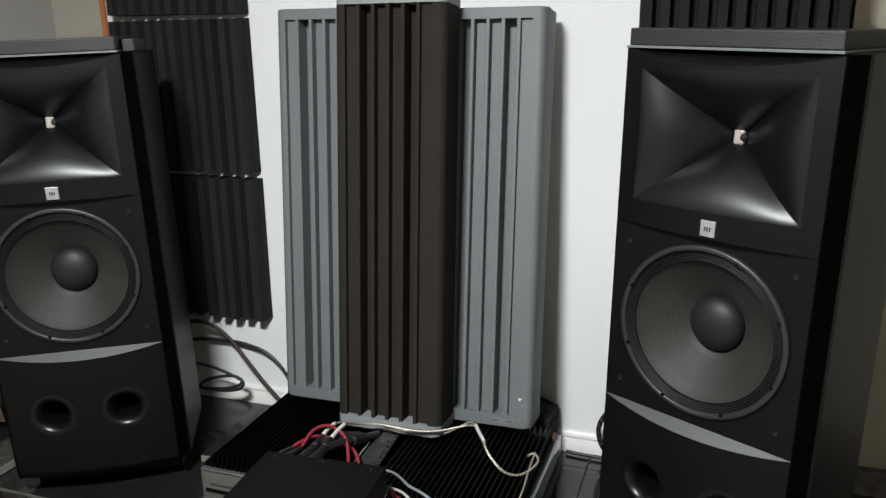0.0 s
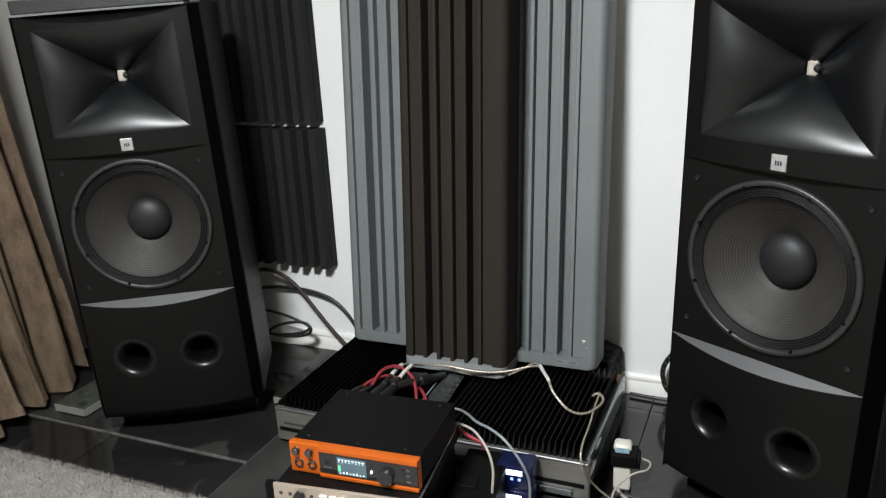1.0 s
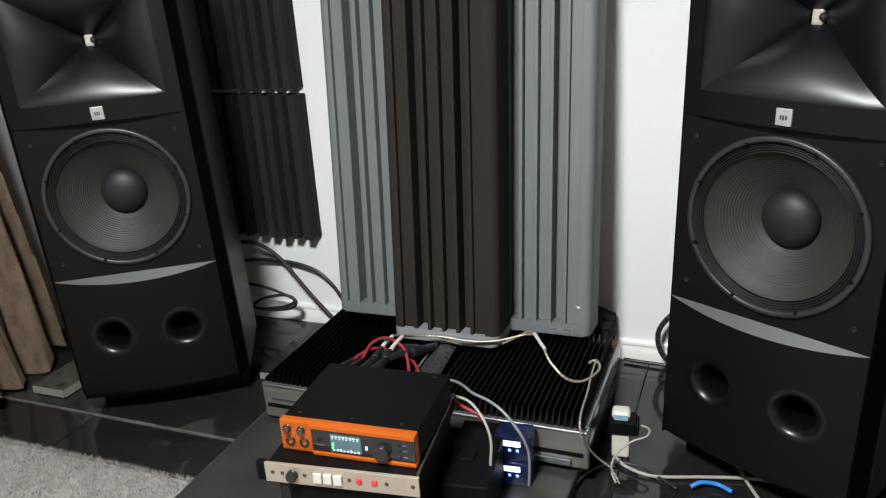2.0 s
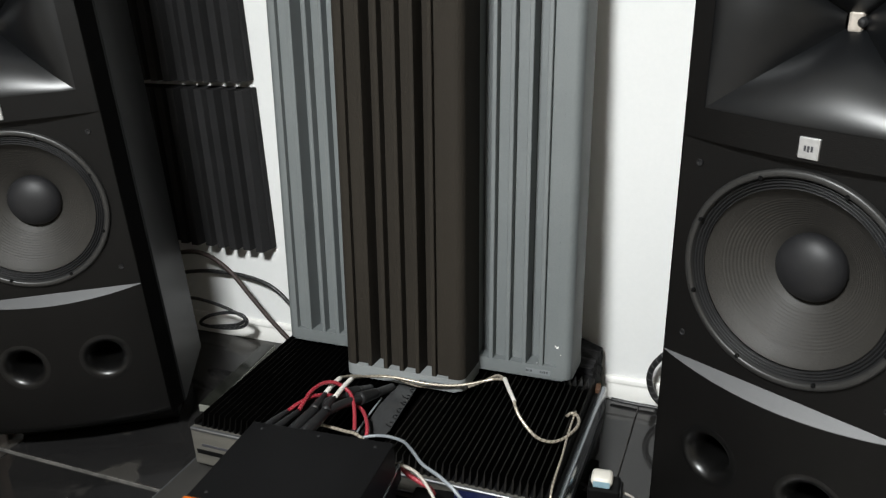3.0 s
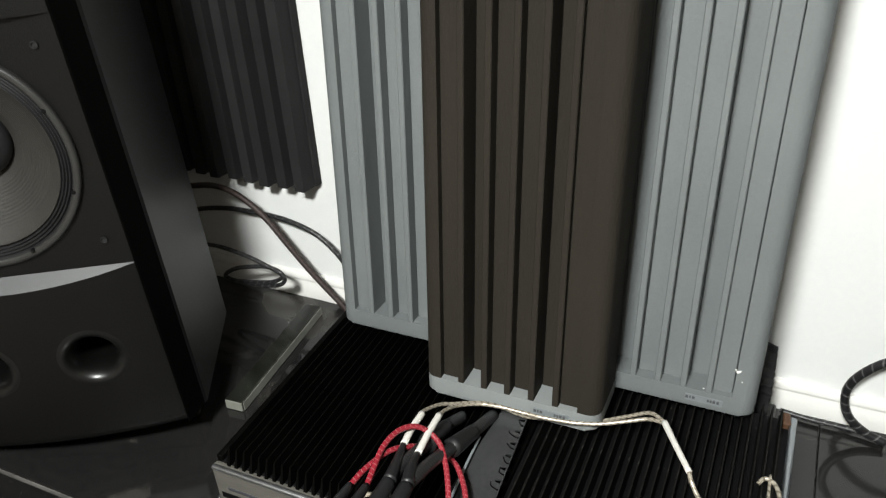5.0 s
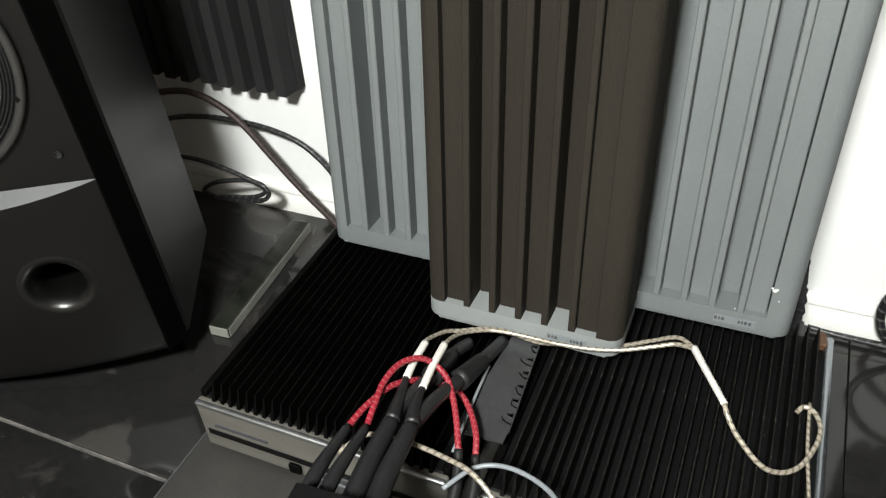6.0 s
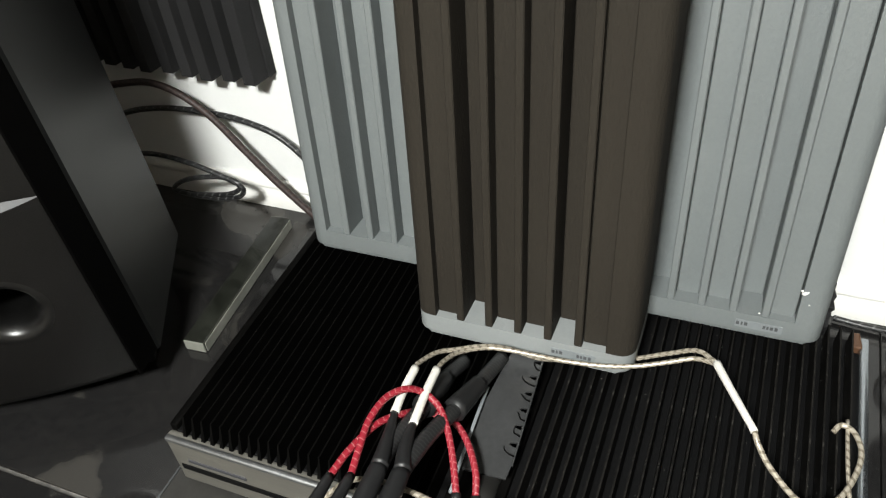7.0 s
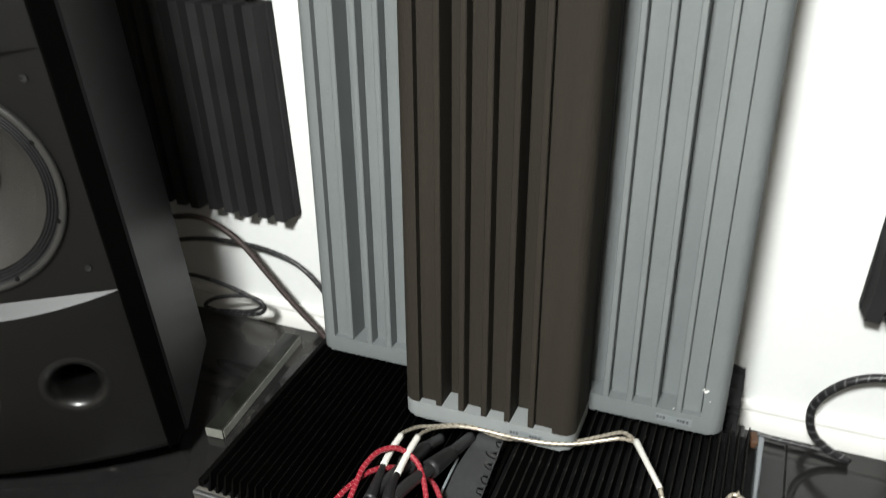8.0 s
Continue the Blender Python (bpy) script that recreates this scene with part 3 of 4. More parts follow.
def bent_rib(x, wide, bow):
    """A thick rib that bows sideways between its head and its foot."""
    bm = bmesh.new()
    last = None
    for i in range(17):
        f = i / 16
        s = x + bow * math.sin(math.pi * min(1.0, (1 - f) / 0.92)) ** 0.8 + 0.004 * math.sin(9 * f)
        row = [bm.verts.new((s + u * wide, -d, 0.001 + f * (FOAM_H - 0.002))) for u, d in ((0.0, 0.0215), (0.14, 0.060), (0.80, 0.062), (1.0, 0.0215))]
        if last:
            for k in range(4):
                bm.faces.new((last[k], last[(k + 1) % 4], row[(k + 1) % 4], row[k]))
        else:
            bm.faces.new(row)
        last = row
    bm.faces.new(last)
    return bm


def foam_tile(m, stretch=1.0, bent=False):
    t = thing("acoustic_foam_tile", m @ Matrix.Diagonal((1, 1, stretch, 1)), "charcoal ribbed acoustic foam tile glued to the wall", "foam tile", "foam tiles on the wall")
    piece("backing", backing_data, t, Matrix.Identity(4))
    if bent:
        part("rib", bent_rib(0.002, 0.040, -0.004), FOAM, t, smooth=40)
        part("rib", bent_rib(0.040, 0.040, 0.022), FOAM, t, smooth=40)
    for i in range(2 if bent else 0, RIBS):
        piece("rib", RIB_DATA[(i * 2) % 3], t, pose(i * PITCH + random.uniform(-0.0015, 0.0015), 0, 0, 0, random.uniform(-0.15, 0.15), 0))


for row in range(4):
    foam_tile(pose(-1.817 + random.uniform(-0.004, 0.004), WALL_Y - 0.001, 0.348 + row * 0.528, 0, random.uniform(-0.3, 0.3), 0))
for row in range(4):
    foam_tile(pose(-0.050 + (0.018 if row == 1 else 0.0), WALL_Y - 0.001, 0.352 + row * 0.528 + (0.045 if row > 1 else 0.0), 0, (2.0, 0.3, -0.1, 0.1)[row], 0), 1.07 if row == 1 else 1.0, row == 0)


# ---- diffuser panels ----
PANEL_W, PANEL_D = 0.322, 0.120


def end_cap(h):
    """The rounded lip across the foot or the head of a panel."""
    bm = prism([(0.0, PANEL_D)] + [(0.022 - 0.022 * math.cos(radians(a)), 0.022 - 0.022 * math.sin(radians(a))) for a in range(0, 91, 18)]
               + [(PANEL_W - 0.022 + 0.022 * math.sin(radians(a)), 0.022 - 0.022 * math.cos(radians(a))) for a in range(0, 91, 18)] + [(PANEL_W, PANEL_D)], 0.0, h)
    low = [e for e in bm.edges if all(abs(v.co.z) < 1e-6 for v in e.verts)]
    bmesh.ops.bevel(bm, geom=low, offset=0.006, segments=3, profile=0.5, affect="EDGES")
    return bm


# six wells of three depths between thin fins, and how far the front posts reach in
WELL, FIN, FIRST = 0.0323, 0.0112, 0.0322
WELL_DEPTHS = (0.013, 0.050, 0.025, 0.026, 0.052, 0.013)


def well_slats():
    out, x = [], FIRST
    for k, deep in enumerate(WELL_DEPTHS):
        out.append((x, x + WELL - 0.0003, deep))
        x += WELL
        if k < 5:
            out.append((x, x + FIN - 0.0003, 0.0008))
            x += FIN
    return out


def diffuser(m, height, body, lip, label):
    p = thing("diffuser_panel", m, label, "diffuser panel", "diffuser panels on the amplifiers")
    foot, head = 0.034, height - 0.03
    part("foot_lip", end_cap(foot), lip, p, "rounded lower lip", smooth=35)
    part("head_lip", end_cap(height - head), lip, p, smooth=35, m=Matrix.Translation((PANEL_W, 0, height)) @ Matrix.Rotation(radians(180), 4, "Y"))
    part("back_plate", box(0.001, PANEL_W - 0.001, PANEL_D - 0.022, PANEL_D, foot, head), body, p)
    arc = [(0.022 - 0.022 * math.cos(radians(a)), 0.022 - 0.022 * math.sin(radians(a))) for a in range(0, 91, 18)]
    part("side_post", prism([(0.0, PANEL_D - 0.022)] + arc + [(FIRST - 0.0001, 0.0), (FIRST - 0.0005, PANEL_D - 0.022)], foot, head), body, p, smooth=35)
    arc = [(PANEL_W - x, y) for x, y in reversed(arc)]
    slats = well_slats()
    for x in (0.03, PANEL_W - 0.08):
        part("pad", box(x, x + 0.05, 0.03, PANEL_D - 0.03, -0.0190, 0.0005), RUBBER, p, "thin dark pad")
    inner = slats[-1][1] + 0.0015
    part("side_post", prism([(inner, PANEL_D - 0.022), (inner, 0.0)] + arc + [(PANEL_W, PANEL_D - 0.022)], foot, head), body, p, smooth=35)
    for x0, x1, deep in slats:
        part("slat", box(x0, x1, deep, PANEL_D - 0.022, foot - 0.001, head + 0.001, 0.0015, 1), body, p)
    tag = part("sticker", box(0.207, 0.270, -0.0012, 0.0006, 0.010, 0.023), STICKER, p, "small printed sticker")
    for x0, x1 in ((0.208, 0.2125), (0.2145, 0.217), (0.219, 0.2235), (0.244, 0.2475), (0.249, 0.252), (0.2535, 0.258), (0.260, 0.264)):
        part("mark", box(x0, x1, -0.0018, -0.001, 0.0145, 0.0200), STICKER_INK, tag)
    return p


REST = 0.199
for x, y, h, lean, body, lip, label in (
        (-1.059, 2.104, 1.194, -4.7, GREY_PANEL, GREY_PANEL, "grey moulded diffuser panel leaning on the wall, standing on an amplifier"),
        (-0.573, 2.104, 1.189, -6.3, GREY_PANEL, GREY_PANEL, "grey moulded diffuser panel with a paint chip, standing on an amplifier"),
        (-0.808, 1.975, 1.230, -5.3, BROWN_PANEL, GREY_LIP, "dark brown slatted diffuser panel with pale grey ends")):
    panel = diffuser(pose(x, y, REST + 0.016, lean, 0, 0.5), h, body, lip, label)
    if "chip" in label:
        for cx, cz, r in ((0.2855, 0.088, 0.0036), (0.2815, 0.0915, 0.0020), (0.289, 0.0905, 0.0016), (0.2945, 0.070, 0.0010), (0.2355, 0.040, 0.0016)):
            outline = [(cx + r * math.cos(a) * random.uniform(0.5, 1.2), cz + r * math.sin(a) * random.uniform(0.5, 1.2)) for a in np.linspace(0, 6.0, 11)]
            bm = prism(outline, 0.0, 0.0006)
            part("paint_chip", bm, TRIM_WHITE, panel, "white paint chip", m=Matrix.Translation((0, -0.0001, 0)) @ Matrix.Rotation(radians(90), 4, "X"))

# ---- platform and amplifiers ----
platform = thing("platform", pose(0, 0, 0), "low dusty black board under the amplifiers", "platform")
part("board", box(-1.134, -0.206, 1.051, 2.36, -0.014, 0.043, 0.003), PLINTH, platform)
# Thin pale grey lines along the left and front edges of the board.
part("edge_band", box(-1.1365, -1.1335, 1.051, 2.36, -0.012, 0.044, 0.001), LEDGE_GREY, platform, "thin pale grey edge")
part("edge_band", box(-1.134, -0.206, 1.0485, 1.0515, -0.012, 0.044, 0.001), LEDGE_GREY, platform, "thin pale grey edge")
part("top_sheet", box(-1.130, -0.210, 1.054, 2.356, 0.0432, 0.045), PLINTH, platform, "dusty board top")


def amplifier(m, label, rails, fin_mat, d):
    a = thing("power_amplifier", m, label, "amplifier", "pair of power amplifiers")
    w, rail, top = 0.440, 0.163 - 0.045, REST - 0.045
    part("body", box(0.010, w - 0.010, 0.012, d, 0.012, rail, 0.003), CASE_BLACK, a)
    face = part("faceplate", box(0.0, w, -0.004, 0.014, 0.012, rail, 0.005, 3), SILVER, a, "worn silver front plate")
    part("top_trim", box(0.001, w - 0.001, -0.0056, 0.0045, rail - 0.008, rail + 0.0016, 0.0038, 4), BRIGHT_EDGE, face, "polished upper edge", smooth=60)
    part("recess", box(0.012, w - 0.012, -0.0055, -0.003, 0.046, 0.058), CASE_BLACK, face)
    part("handle_bar", box(0.20, 0.40, -0.016, -0.004, 0.024, 0.040, 0.003), RAIL, face, "pale metal bar")
    part("switch", box(0.165, 0.187, -0.012, -0.004, 0.022, 0.042, 0.003), FIN_BLACK, face)
    part("light_strip", box(0.03, 0.13, -0.0058, -0.0035, 0.070, 0.076), INK, face)
    for x, mat in zip((0.0, w - 0.020), rails):
        part("side_rail", box(x + (0.006 if x else 0.0), x + 0.020 - (0.0 if x else 0.006), 0.014, d, rail - 0.05, rail + 0.010, 0.004), mat, a, smooth=40)
    n = 25
    pitch = (w - 0.044) / n
    fin = prism([(0.03 * pitch, 0), (pitch * 0.43, 0), (pitch * 0.43, d - 0.02), (0.03 * pitch, d - 0.02)], 0, top - rail - 0.0016)
    for v in fin.verts:
        if v.co.z > 0.005:
            v.co.x = pitch * 0.23 + (v.co.x - pitch * 0.23) * 0.38
            if v.co.y < 0.1:
                v.co.y += 0.012
    data = mesh_of("fin", fin, fin_mat)
    for i in range(n):
        piece("fin", data, a, Matrix.Translation((0.024 + pitch * (i + 0.27), 0.006, rail + 0.0016)))
    for x in (0.05, w - 0.05):
        for y in (0.05, d - 0.06):
            part("foot", box(x - 0.02, x + 0.02, y - 0.02, y + 0.02, 0.0, 0.0125), RUBBER, a)
    return a


left_amp = amplifier(pose(-1.106, 1.714, 0.045), "black finned power amplifier with a silver front, on the platform", (FIN_BLACK, FIN_BLACK), FIN_BLACK, 0.60)
right_amp = amplifier(pose(-0.617, 1.714, 0.045), "black finned power amplifier with polished rails, on the platform", (FIN_BLACK, RAIL), FIN_DUSTY, 0.472)

def torn_block(x0, x1, y0, y1, z0, z1):
    bm = box(x0, x1, y0, y1, z0, z1)
    bmesh.ops.subdivide_edges(bm, edges=list(bm.edges), cuts=9, use_grid_fill=True)
    rng = random.Random(5)
    for v in bm.verts:
        if v.co.z > z0 + 0.001:
            v.co.x += rng.uniform(-0.003, 0.003)
            v.co.y += rng.uniform(-0.004, 0.004)
            v.co.z += rng.uniform(-0.010, 0.004) - 0.018 * max(0.0, (v.co.x - x1 + 0.05) / 0.05) * (v.co.z > z1 - 0.02)
    return bm


solid("foam_block", torn_block(-0.575, -0.226, 2.245, 2.385, 0.045, 0.194), FOAM, "black foam block behind the amplifier", "foam block")
solid("wooden_wedge", box(-0.007, 0.007, -0.015, 0.015, 0.0, 0.016, 0.003), DARK_WOOD, "small brown wooden wedge at the back of an amplifier", "wooden wedge", m=pose(-0.195, 2.176, 0.160, 0, 0, 8))


def dust(name, parent, n, x0, x1, y0, y1, z, size):
    """Pale flecks of dust lying on a surface."""
    rng = np.random.default_rng(11)
    verts, faces = [], []
    for k in range(n):
        x, y, a, r = rng.uniform(x0, x1), rng.uniform(y0, y1), rng.uniform(0, 6.28), size * rng.uniform(0.4, 1.0)
        verts += [(x + r * math.cos(a + q) * w, y + r * math.sin(a + q) * w, z + 0.0006) for q, w in ((0, 1), (1.7, 0.5), (3.1, 0.9), (4.6, 0.6))]
        faces.append((4 * k, 4 * k + 1, 4 * k + 2, 4 * k + 3))
    data = bpy.data.meshes.new(name)
    data.from_pydata(verts, [], faces)
    data.materials.append(DUST)
    ob = new(name, data)
    ob.parent = parent
    ob["kind"] = "stuff"
    return ob

# ---- gear in front of the amplifiers ----
def interface():
    """Small audio interface: black case, orange front frame, dark display, knobs and sockets."""
    t = thing("audio_interface", pose(-0.592, 1.290, 0.302, 0, 0, 4), "black audio interface with orange front and lit display", "audio interface")
    w, d, h = 0.152, 0.245, 0.074
    part("case", box(-w + 0.002, w - 0.002, 0.010, d, 0.004, h, 0.003), CASE_BLACK, t)
    front = part("front_frame", box(-w, w, -0.006, 0.012, 0.002, h + 0.002, 0.003), ORANGE, t, "orange metal front")
    part("window", box(-0.078, w - 0.001, -0.0105, -0.005, 0.012, h - 0.008, 0.002), GLASS_BLACK, front, "glossy black window")
    part("ledge", box(-0.078, w, -0.013, -0.004, h - 0.010, h + 0.002, 0.002), ORANGE, front)
    part("sill", box(-0.078, w, -0.013, -0.004, 0.002, 0.011, 0.002), ORANGE, front)
    screen = part("display", box(-0.034, 0.034, -0.0118, -0.0104, 0.017, 0.058), SCREEN, front, "lit blue-grey display")
    for i in range(8):
        part("mark", box(-0.031 + i * 0.0080, -0.0262 + i * 0.0080, -0.0124, -0.0116, 0.0515, 0.0545), SCREEN_MARK, screen)
        part("mark", box(-0.0305 + i * 0.0080, -0.0275 + i * 0.0080, -0.0124, -0.0116, 0.0475, 0.0490), SCREEN_MARK, screen)
        part("mark", box(-0.0295 + i * 0.0078, -0.0255 + i * 0.0078, -0.0124, -0.0116, 0.0190, 0.0215 + 0.0015 * (i % 3)), SCREEN_MARK, screen)
    part("meter", box(-0.0315, -0.027, -0.0124, -0.0116, 0.024, 0.038), SCREEN_GREEN, screen)
    part("logo", box(-0.068, -0.048, -0.0112, -0.0103, 0.027, 0.030), RAIL, front)
    part("logo", box(-0.064, -0.054, -0.0112, -0.0103, 0.036, 0.046), RUBBER, front)
    turn = Matrix.Rotation(radians(90), 4, "X")
    knob = mesh_of("knob", lathe([(0, 0.015), (0.014, 0.015), (0.0158, 0.012), (0.0165, 0.0)], 32), GLASS_BLACK, 40)
    ring = mesh_of("ring", lathe([(0.0152, 0.0128), (0.0165, 0.0125), (0.0172, 0.010), (0.0164, 0.009)], 32), CHROME, 40)
    at = Matrix.Translation((0.080, -0.010, 0.030)) @ turn
    piece("ring", ring, piece("knob", knob, front, at), Matrix.Identity(4))
    small = mesh_of("gain_knob", lathe([(0, 0.011), (0.007, 0.011), (0.0085, 0.009), (0.009, 0.0)], 20), CHROME, 40)
    jack = mesh_of("socket", lathe([(0, -0.001), (0.0055, -0.001), (0.0065, 0.004), (0.0105, 0.004), (0.0115, 0.0)], 20), CHROME, 40)
    for x in (-0.134, -0.102):
        piece("gain_knob", small, front, Matrix.Translation((x, -0.005, 0.056)) @ turn)
        piece("socket", jack, front, Matrix.Translation((x + 0.004, -0.005, 0.026)) @ turn)
    for z in (0.022, 0.036, 0.050):
        part("button", box(0.115, 0.121, -0.0125, -0.0103, z, z + 0.005, 0.001), RUBBER, front)
        part("mark", box(0.125, 0.134, -0.0112, -0.0103, z + 0.001, z + 0.003), RAIL, front)
    part("button", box(0.0435, 0.048, -0.0125, -0.0103, 0.030, 0.038, 0.001), LED_WHITE, front, "lit white button")
    part("button", box(0.042, 0.049, -0.0125, -0.0103, 0.048, 0.052, 0.001), RUBBER, front)
    screw = mesh_of("screw", lathe([(0, 0.0015), (0.003, 0.0012), (0.0036, 0.0)], 12), RUBBER, 40)
    for x, y in ((-0.12, 0.03), (0.0, 0.028), (0.11, 0.03), (-0.12, 0.225), (0.0, 0.23), (0.12, 0.225)):
        piece("screw", screw, t, Matrix.Translation((x, y, h)))
    return t


def preamp():
    t = thing("preamplifier", pose(-0.592, 1.245, 0.257, 0, 0, 7), "flat black preamplifier with a champagne front, on an equipment box", "preamplifier")
    part("case", box(-0.162, 0.162, 0.004, 0.325, 0.0, 0.044, 0.002), CASE_BLACK, t)
    face = part("faceplate", box(-0.168, 0.168, -0.004, 0.004, -0.001, 0.045, 0.0015), PINK_PLATE, t, "champagne-coloured front plate")
    part("side_trim", box(0.1600, 0.1650, 0.0045, 0.325, 0.0395, 0.0458, 0.001), RAIL, t, "pale metal edge")
    part("ear", box(-0.188, -0.168, -0.003, 0.012, 0.0, 0.044, 0.002), CASE_BLACK, t)
    turn = Matrix.Rotation(radians(90), 4, "X")
    knob = mesh_of("knob", lathe([(0, 0.014), (0.010, 0.014), (0.012, 0.011), (0.0125, 0.0)], 24), GLASS_BLACK, 40)
    dot = mesh_of("screw", lathe([(0, 0.002), (0.004, 0.0015), (0.0045, 0.0)], 12), CHROME, 40)
    piece("knob", knob, face, Matrix.Translation((-0.105, -0.004, 0.022)) @ turn)
    for x in (-0.15, -0.128, -0.078, 0.02, 0.10, 0.155):
        piece("screw", dot, face, Matrix.Translation((x, -0.004, 0.024)) @ turn)
    for i in range(3):
        part("button", box(-0.058 + i * 0.022, -0.039 + i * 0.022, -0.010, -0.004, 0.010, 0.034, 0.002), WHITE_PLASTIC, face, "white key")
    for x in (0.035, 0.068):
        part("button", box(x, x + 0.012, -0.008, -0.004, 0.018, 0.030, 0.002), RED_PLASTIC, face, "red key")
    return t


preamp()
interface()
crate = thing("equipment_box", pose(-0.592, 1.255, 0.045, 0, 0, 7), "plain black equipment box on the platform", "box")
part("body", box(-0.15, 0.15, 0.0, 0.31, 0.0, 0.212, 0.004), CASE_BLACK, crate)
for x in (-0.135, 0.135):
    part("corner_strip", box(x - 0.012, x + 0.012, -0.003, 0.0, 0.004, 0.208, 0.001), RUBBER, crate)

case = thing("power_supply", pose(-0.395, 1.42, 0.045, 0, 0, 7), "black power supply box with a small handle slot", "power supply")
part("body", box(-0.055, 0.055, 0.0, 0.26, 0.0, 0.13, 0.004), CASE_BLACK, case)
part("handle", box(-0.035, 0.005, 0.09, 0.135, 0.13, 0.136, 0.003), CASE_BLACK, case)


def lit_box(z, x, y):
    t = thing("network_box", pose(x, y, z, 0, 0, 4), "small dark box with lit labels and blue light painted on its case, in front of an amplifier", "network box", "lit network boxes")
    part("case", box(-0.045, 0.045, 0.0, 0.07, 0.0, 0.066, 0.006), BLUE_LIT_CASE, t, smooth=40)
    part("label_light", box(-0.030, 0.022, -0.001, 0.001, 0.042, 0.057), LED_WHITE, t, "glowing white label")
    for k in range(3):
        part("led", box(-0.027 + k * 0.019, -0.020 + k * 0.019, -0.001, 0.001, 0.028, 0.035), LED_BLUE, t, "blue light")
    return t


lit_box(0.045, -0.345, 1.615)
lit_box(0.1115, -0.345, 1.622)

# plug and adaptors beside the amplifier
plug = thing("power_adaptor", pose(-0.126, 1.886, 0.0, 0, 0, 6), "cream and black plug adaptor stacked on the tiles", "adaptor")
part("socket_block", box(-0.023, 0.023, -0.022, 0.022, 0.0, 0.072, 0.006), WHITE_PLASTIC, plug, "cream socket block")
part("plug_body", box(-0.030, 0.040, -0.028, 0.030, 0.072, 0.112, 0.005), CASE_BLACK, plug, "black plug")
part("flange", lathe([(0, 0.006), (0.024, 0.006), (0.027, 0.003), (0.027, 0.0), (0, 0.0)], 28), CASE_BLACK, plug, m=Matrix.Translation((0.040, 0, 0.088)) @ Matrix.Rotation(radians(90), 4, "Y"))
top = part("cap", box(-0.024, 0.024, -0.022, 0.022, 0.112, 0.136, 0.010), WHITE_PLASTIC, plug, "white rounded cap", smooth=50)
part("sticker", box(-0.018, 0.018, -0.0232, -0.0215, 0.115, 0.129), CYAN_LABEL, top, "pale blue-grey sticker")

# stone strip on the tiles
bar = solid("stone_strip", box(-0.022, 0.022, 0.0, 0.37, 0.0, 0.026, 0.002), DARK_STONE, "narrow dark stone strip lying on the tiles", "stone strip", m=pose(-1.286, 1.975, 0, 0, 0, 4))
part("cut_end", box(-0.021, 0.021, -0.0025, 0.0, 0.002, 0.024), STONE_EDGE, bar, "pale cut end")
part("cut_side", box(0.0215, 0.0235, 0.002, 0.368, 0.002, 0.023), STONE_EDGE, bar, "pale cut side")
slab_stone = solid("stone_slab", box(-2.00, -1.868, 1.695, 2.18, 0.0, 0.030, 0.002), MARBLE, "green-grey stone slab on the floor under the curtain", "stone slab")
part("cut_edge", box(-1.999, -1.869, 1.692, 1.695, 0.003, 0.027), STONE_EDGE, slab_stone, "pale cut edge")
part("cut_edge", box(-1.868, -1.865, 1.696, 2.179, 0.003, 0.027), STONE_EDGE, slab_stone, "pale cut edge")

# grey sheet between the amplifiers
def gap_sheet():
    out = [(0.0, 0.0), (0.060, 0.0), (0.062, 0.02)]
    for i in range(6):
        y = 0.03 + i * 0.028
        out += [(0.062, y), (0.062, y + 0.017), (0.053, y + 0.019), (0.051, y + 0.021), (0.053, y + 0.024), (0.062, y + 0.026)]
    out += [(0.058, 0.205), (0.016, 0.205), (0.0, 0.10)]
    ob = solid("plastic_sheet", prism(out, 0.0, 0.003), GREY_PLATE, "glossy dark plastic sheet with torn edge between the amplifiers", "plastic sheet", m=pose(-0.664, 1.775, REST + 0.001, 2, 0, 3))
    rng = random.Random(3)
    for i in range(6):
        y, r = 0.036 + i * 0.028 + rng.uniform(-0.004, 0.004), rng.uniform(0.45, 1.0)
        way = [(0.0625, y, 0.0034), (0.0625 - 0.011 * r, y + 0.002, 0.0040), (0.0625 - 0.020 * r, y + rng.uniform(0.004, 0.010), 0.0042), (0.0625 - 0.023 * r, y + rng.uniform(0.008, 0.016), 0.0036)]
        curl = new("cut_flap", tube_mesh("cut_flap", way, [0.0015, 0.0011, 0.0009, 0.0004], FIN_BLACK, 6, 4))
        curl.parent = ob
    part("rolled_edge", box(0.061, 0.0640, 0.02, 0.20, 0.0, 0.004, 0.001), GREY_PLATE, ob)
    return ob


gap_sheet()


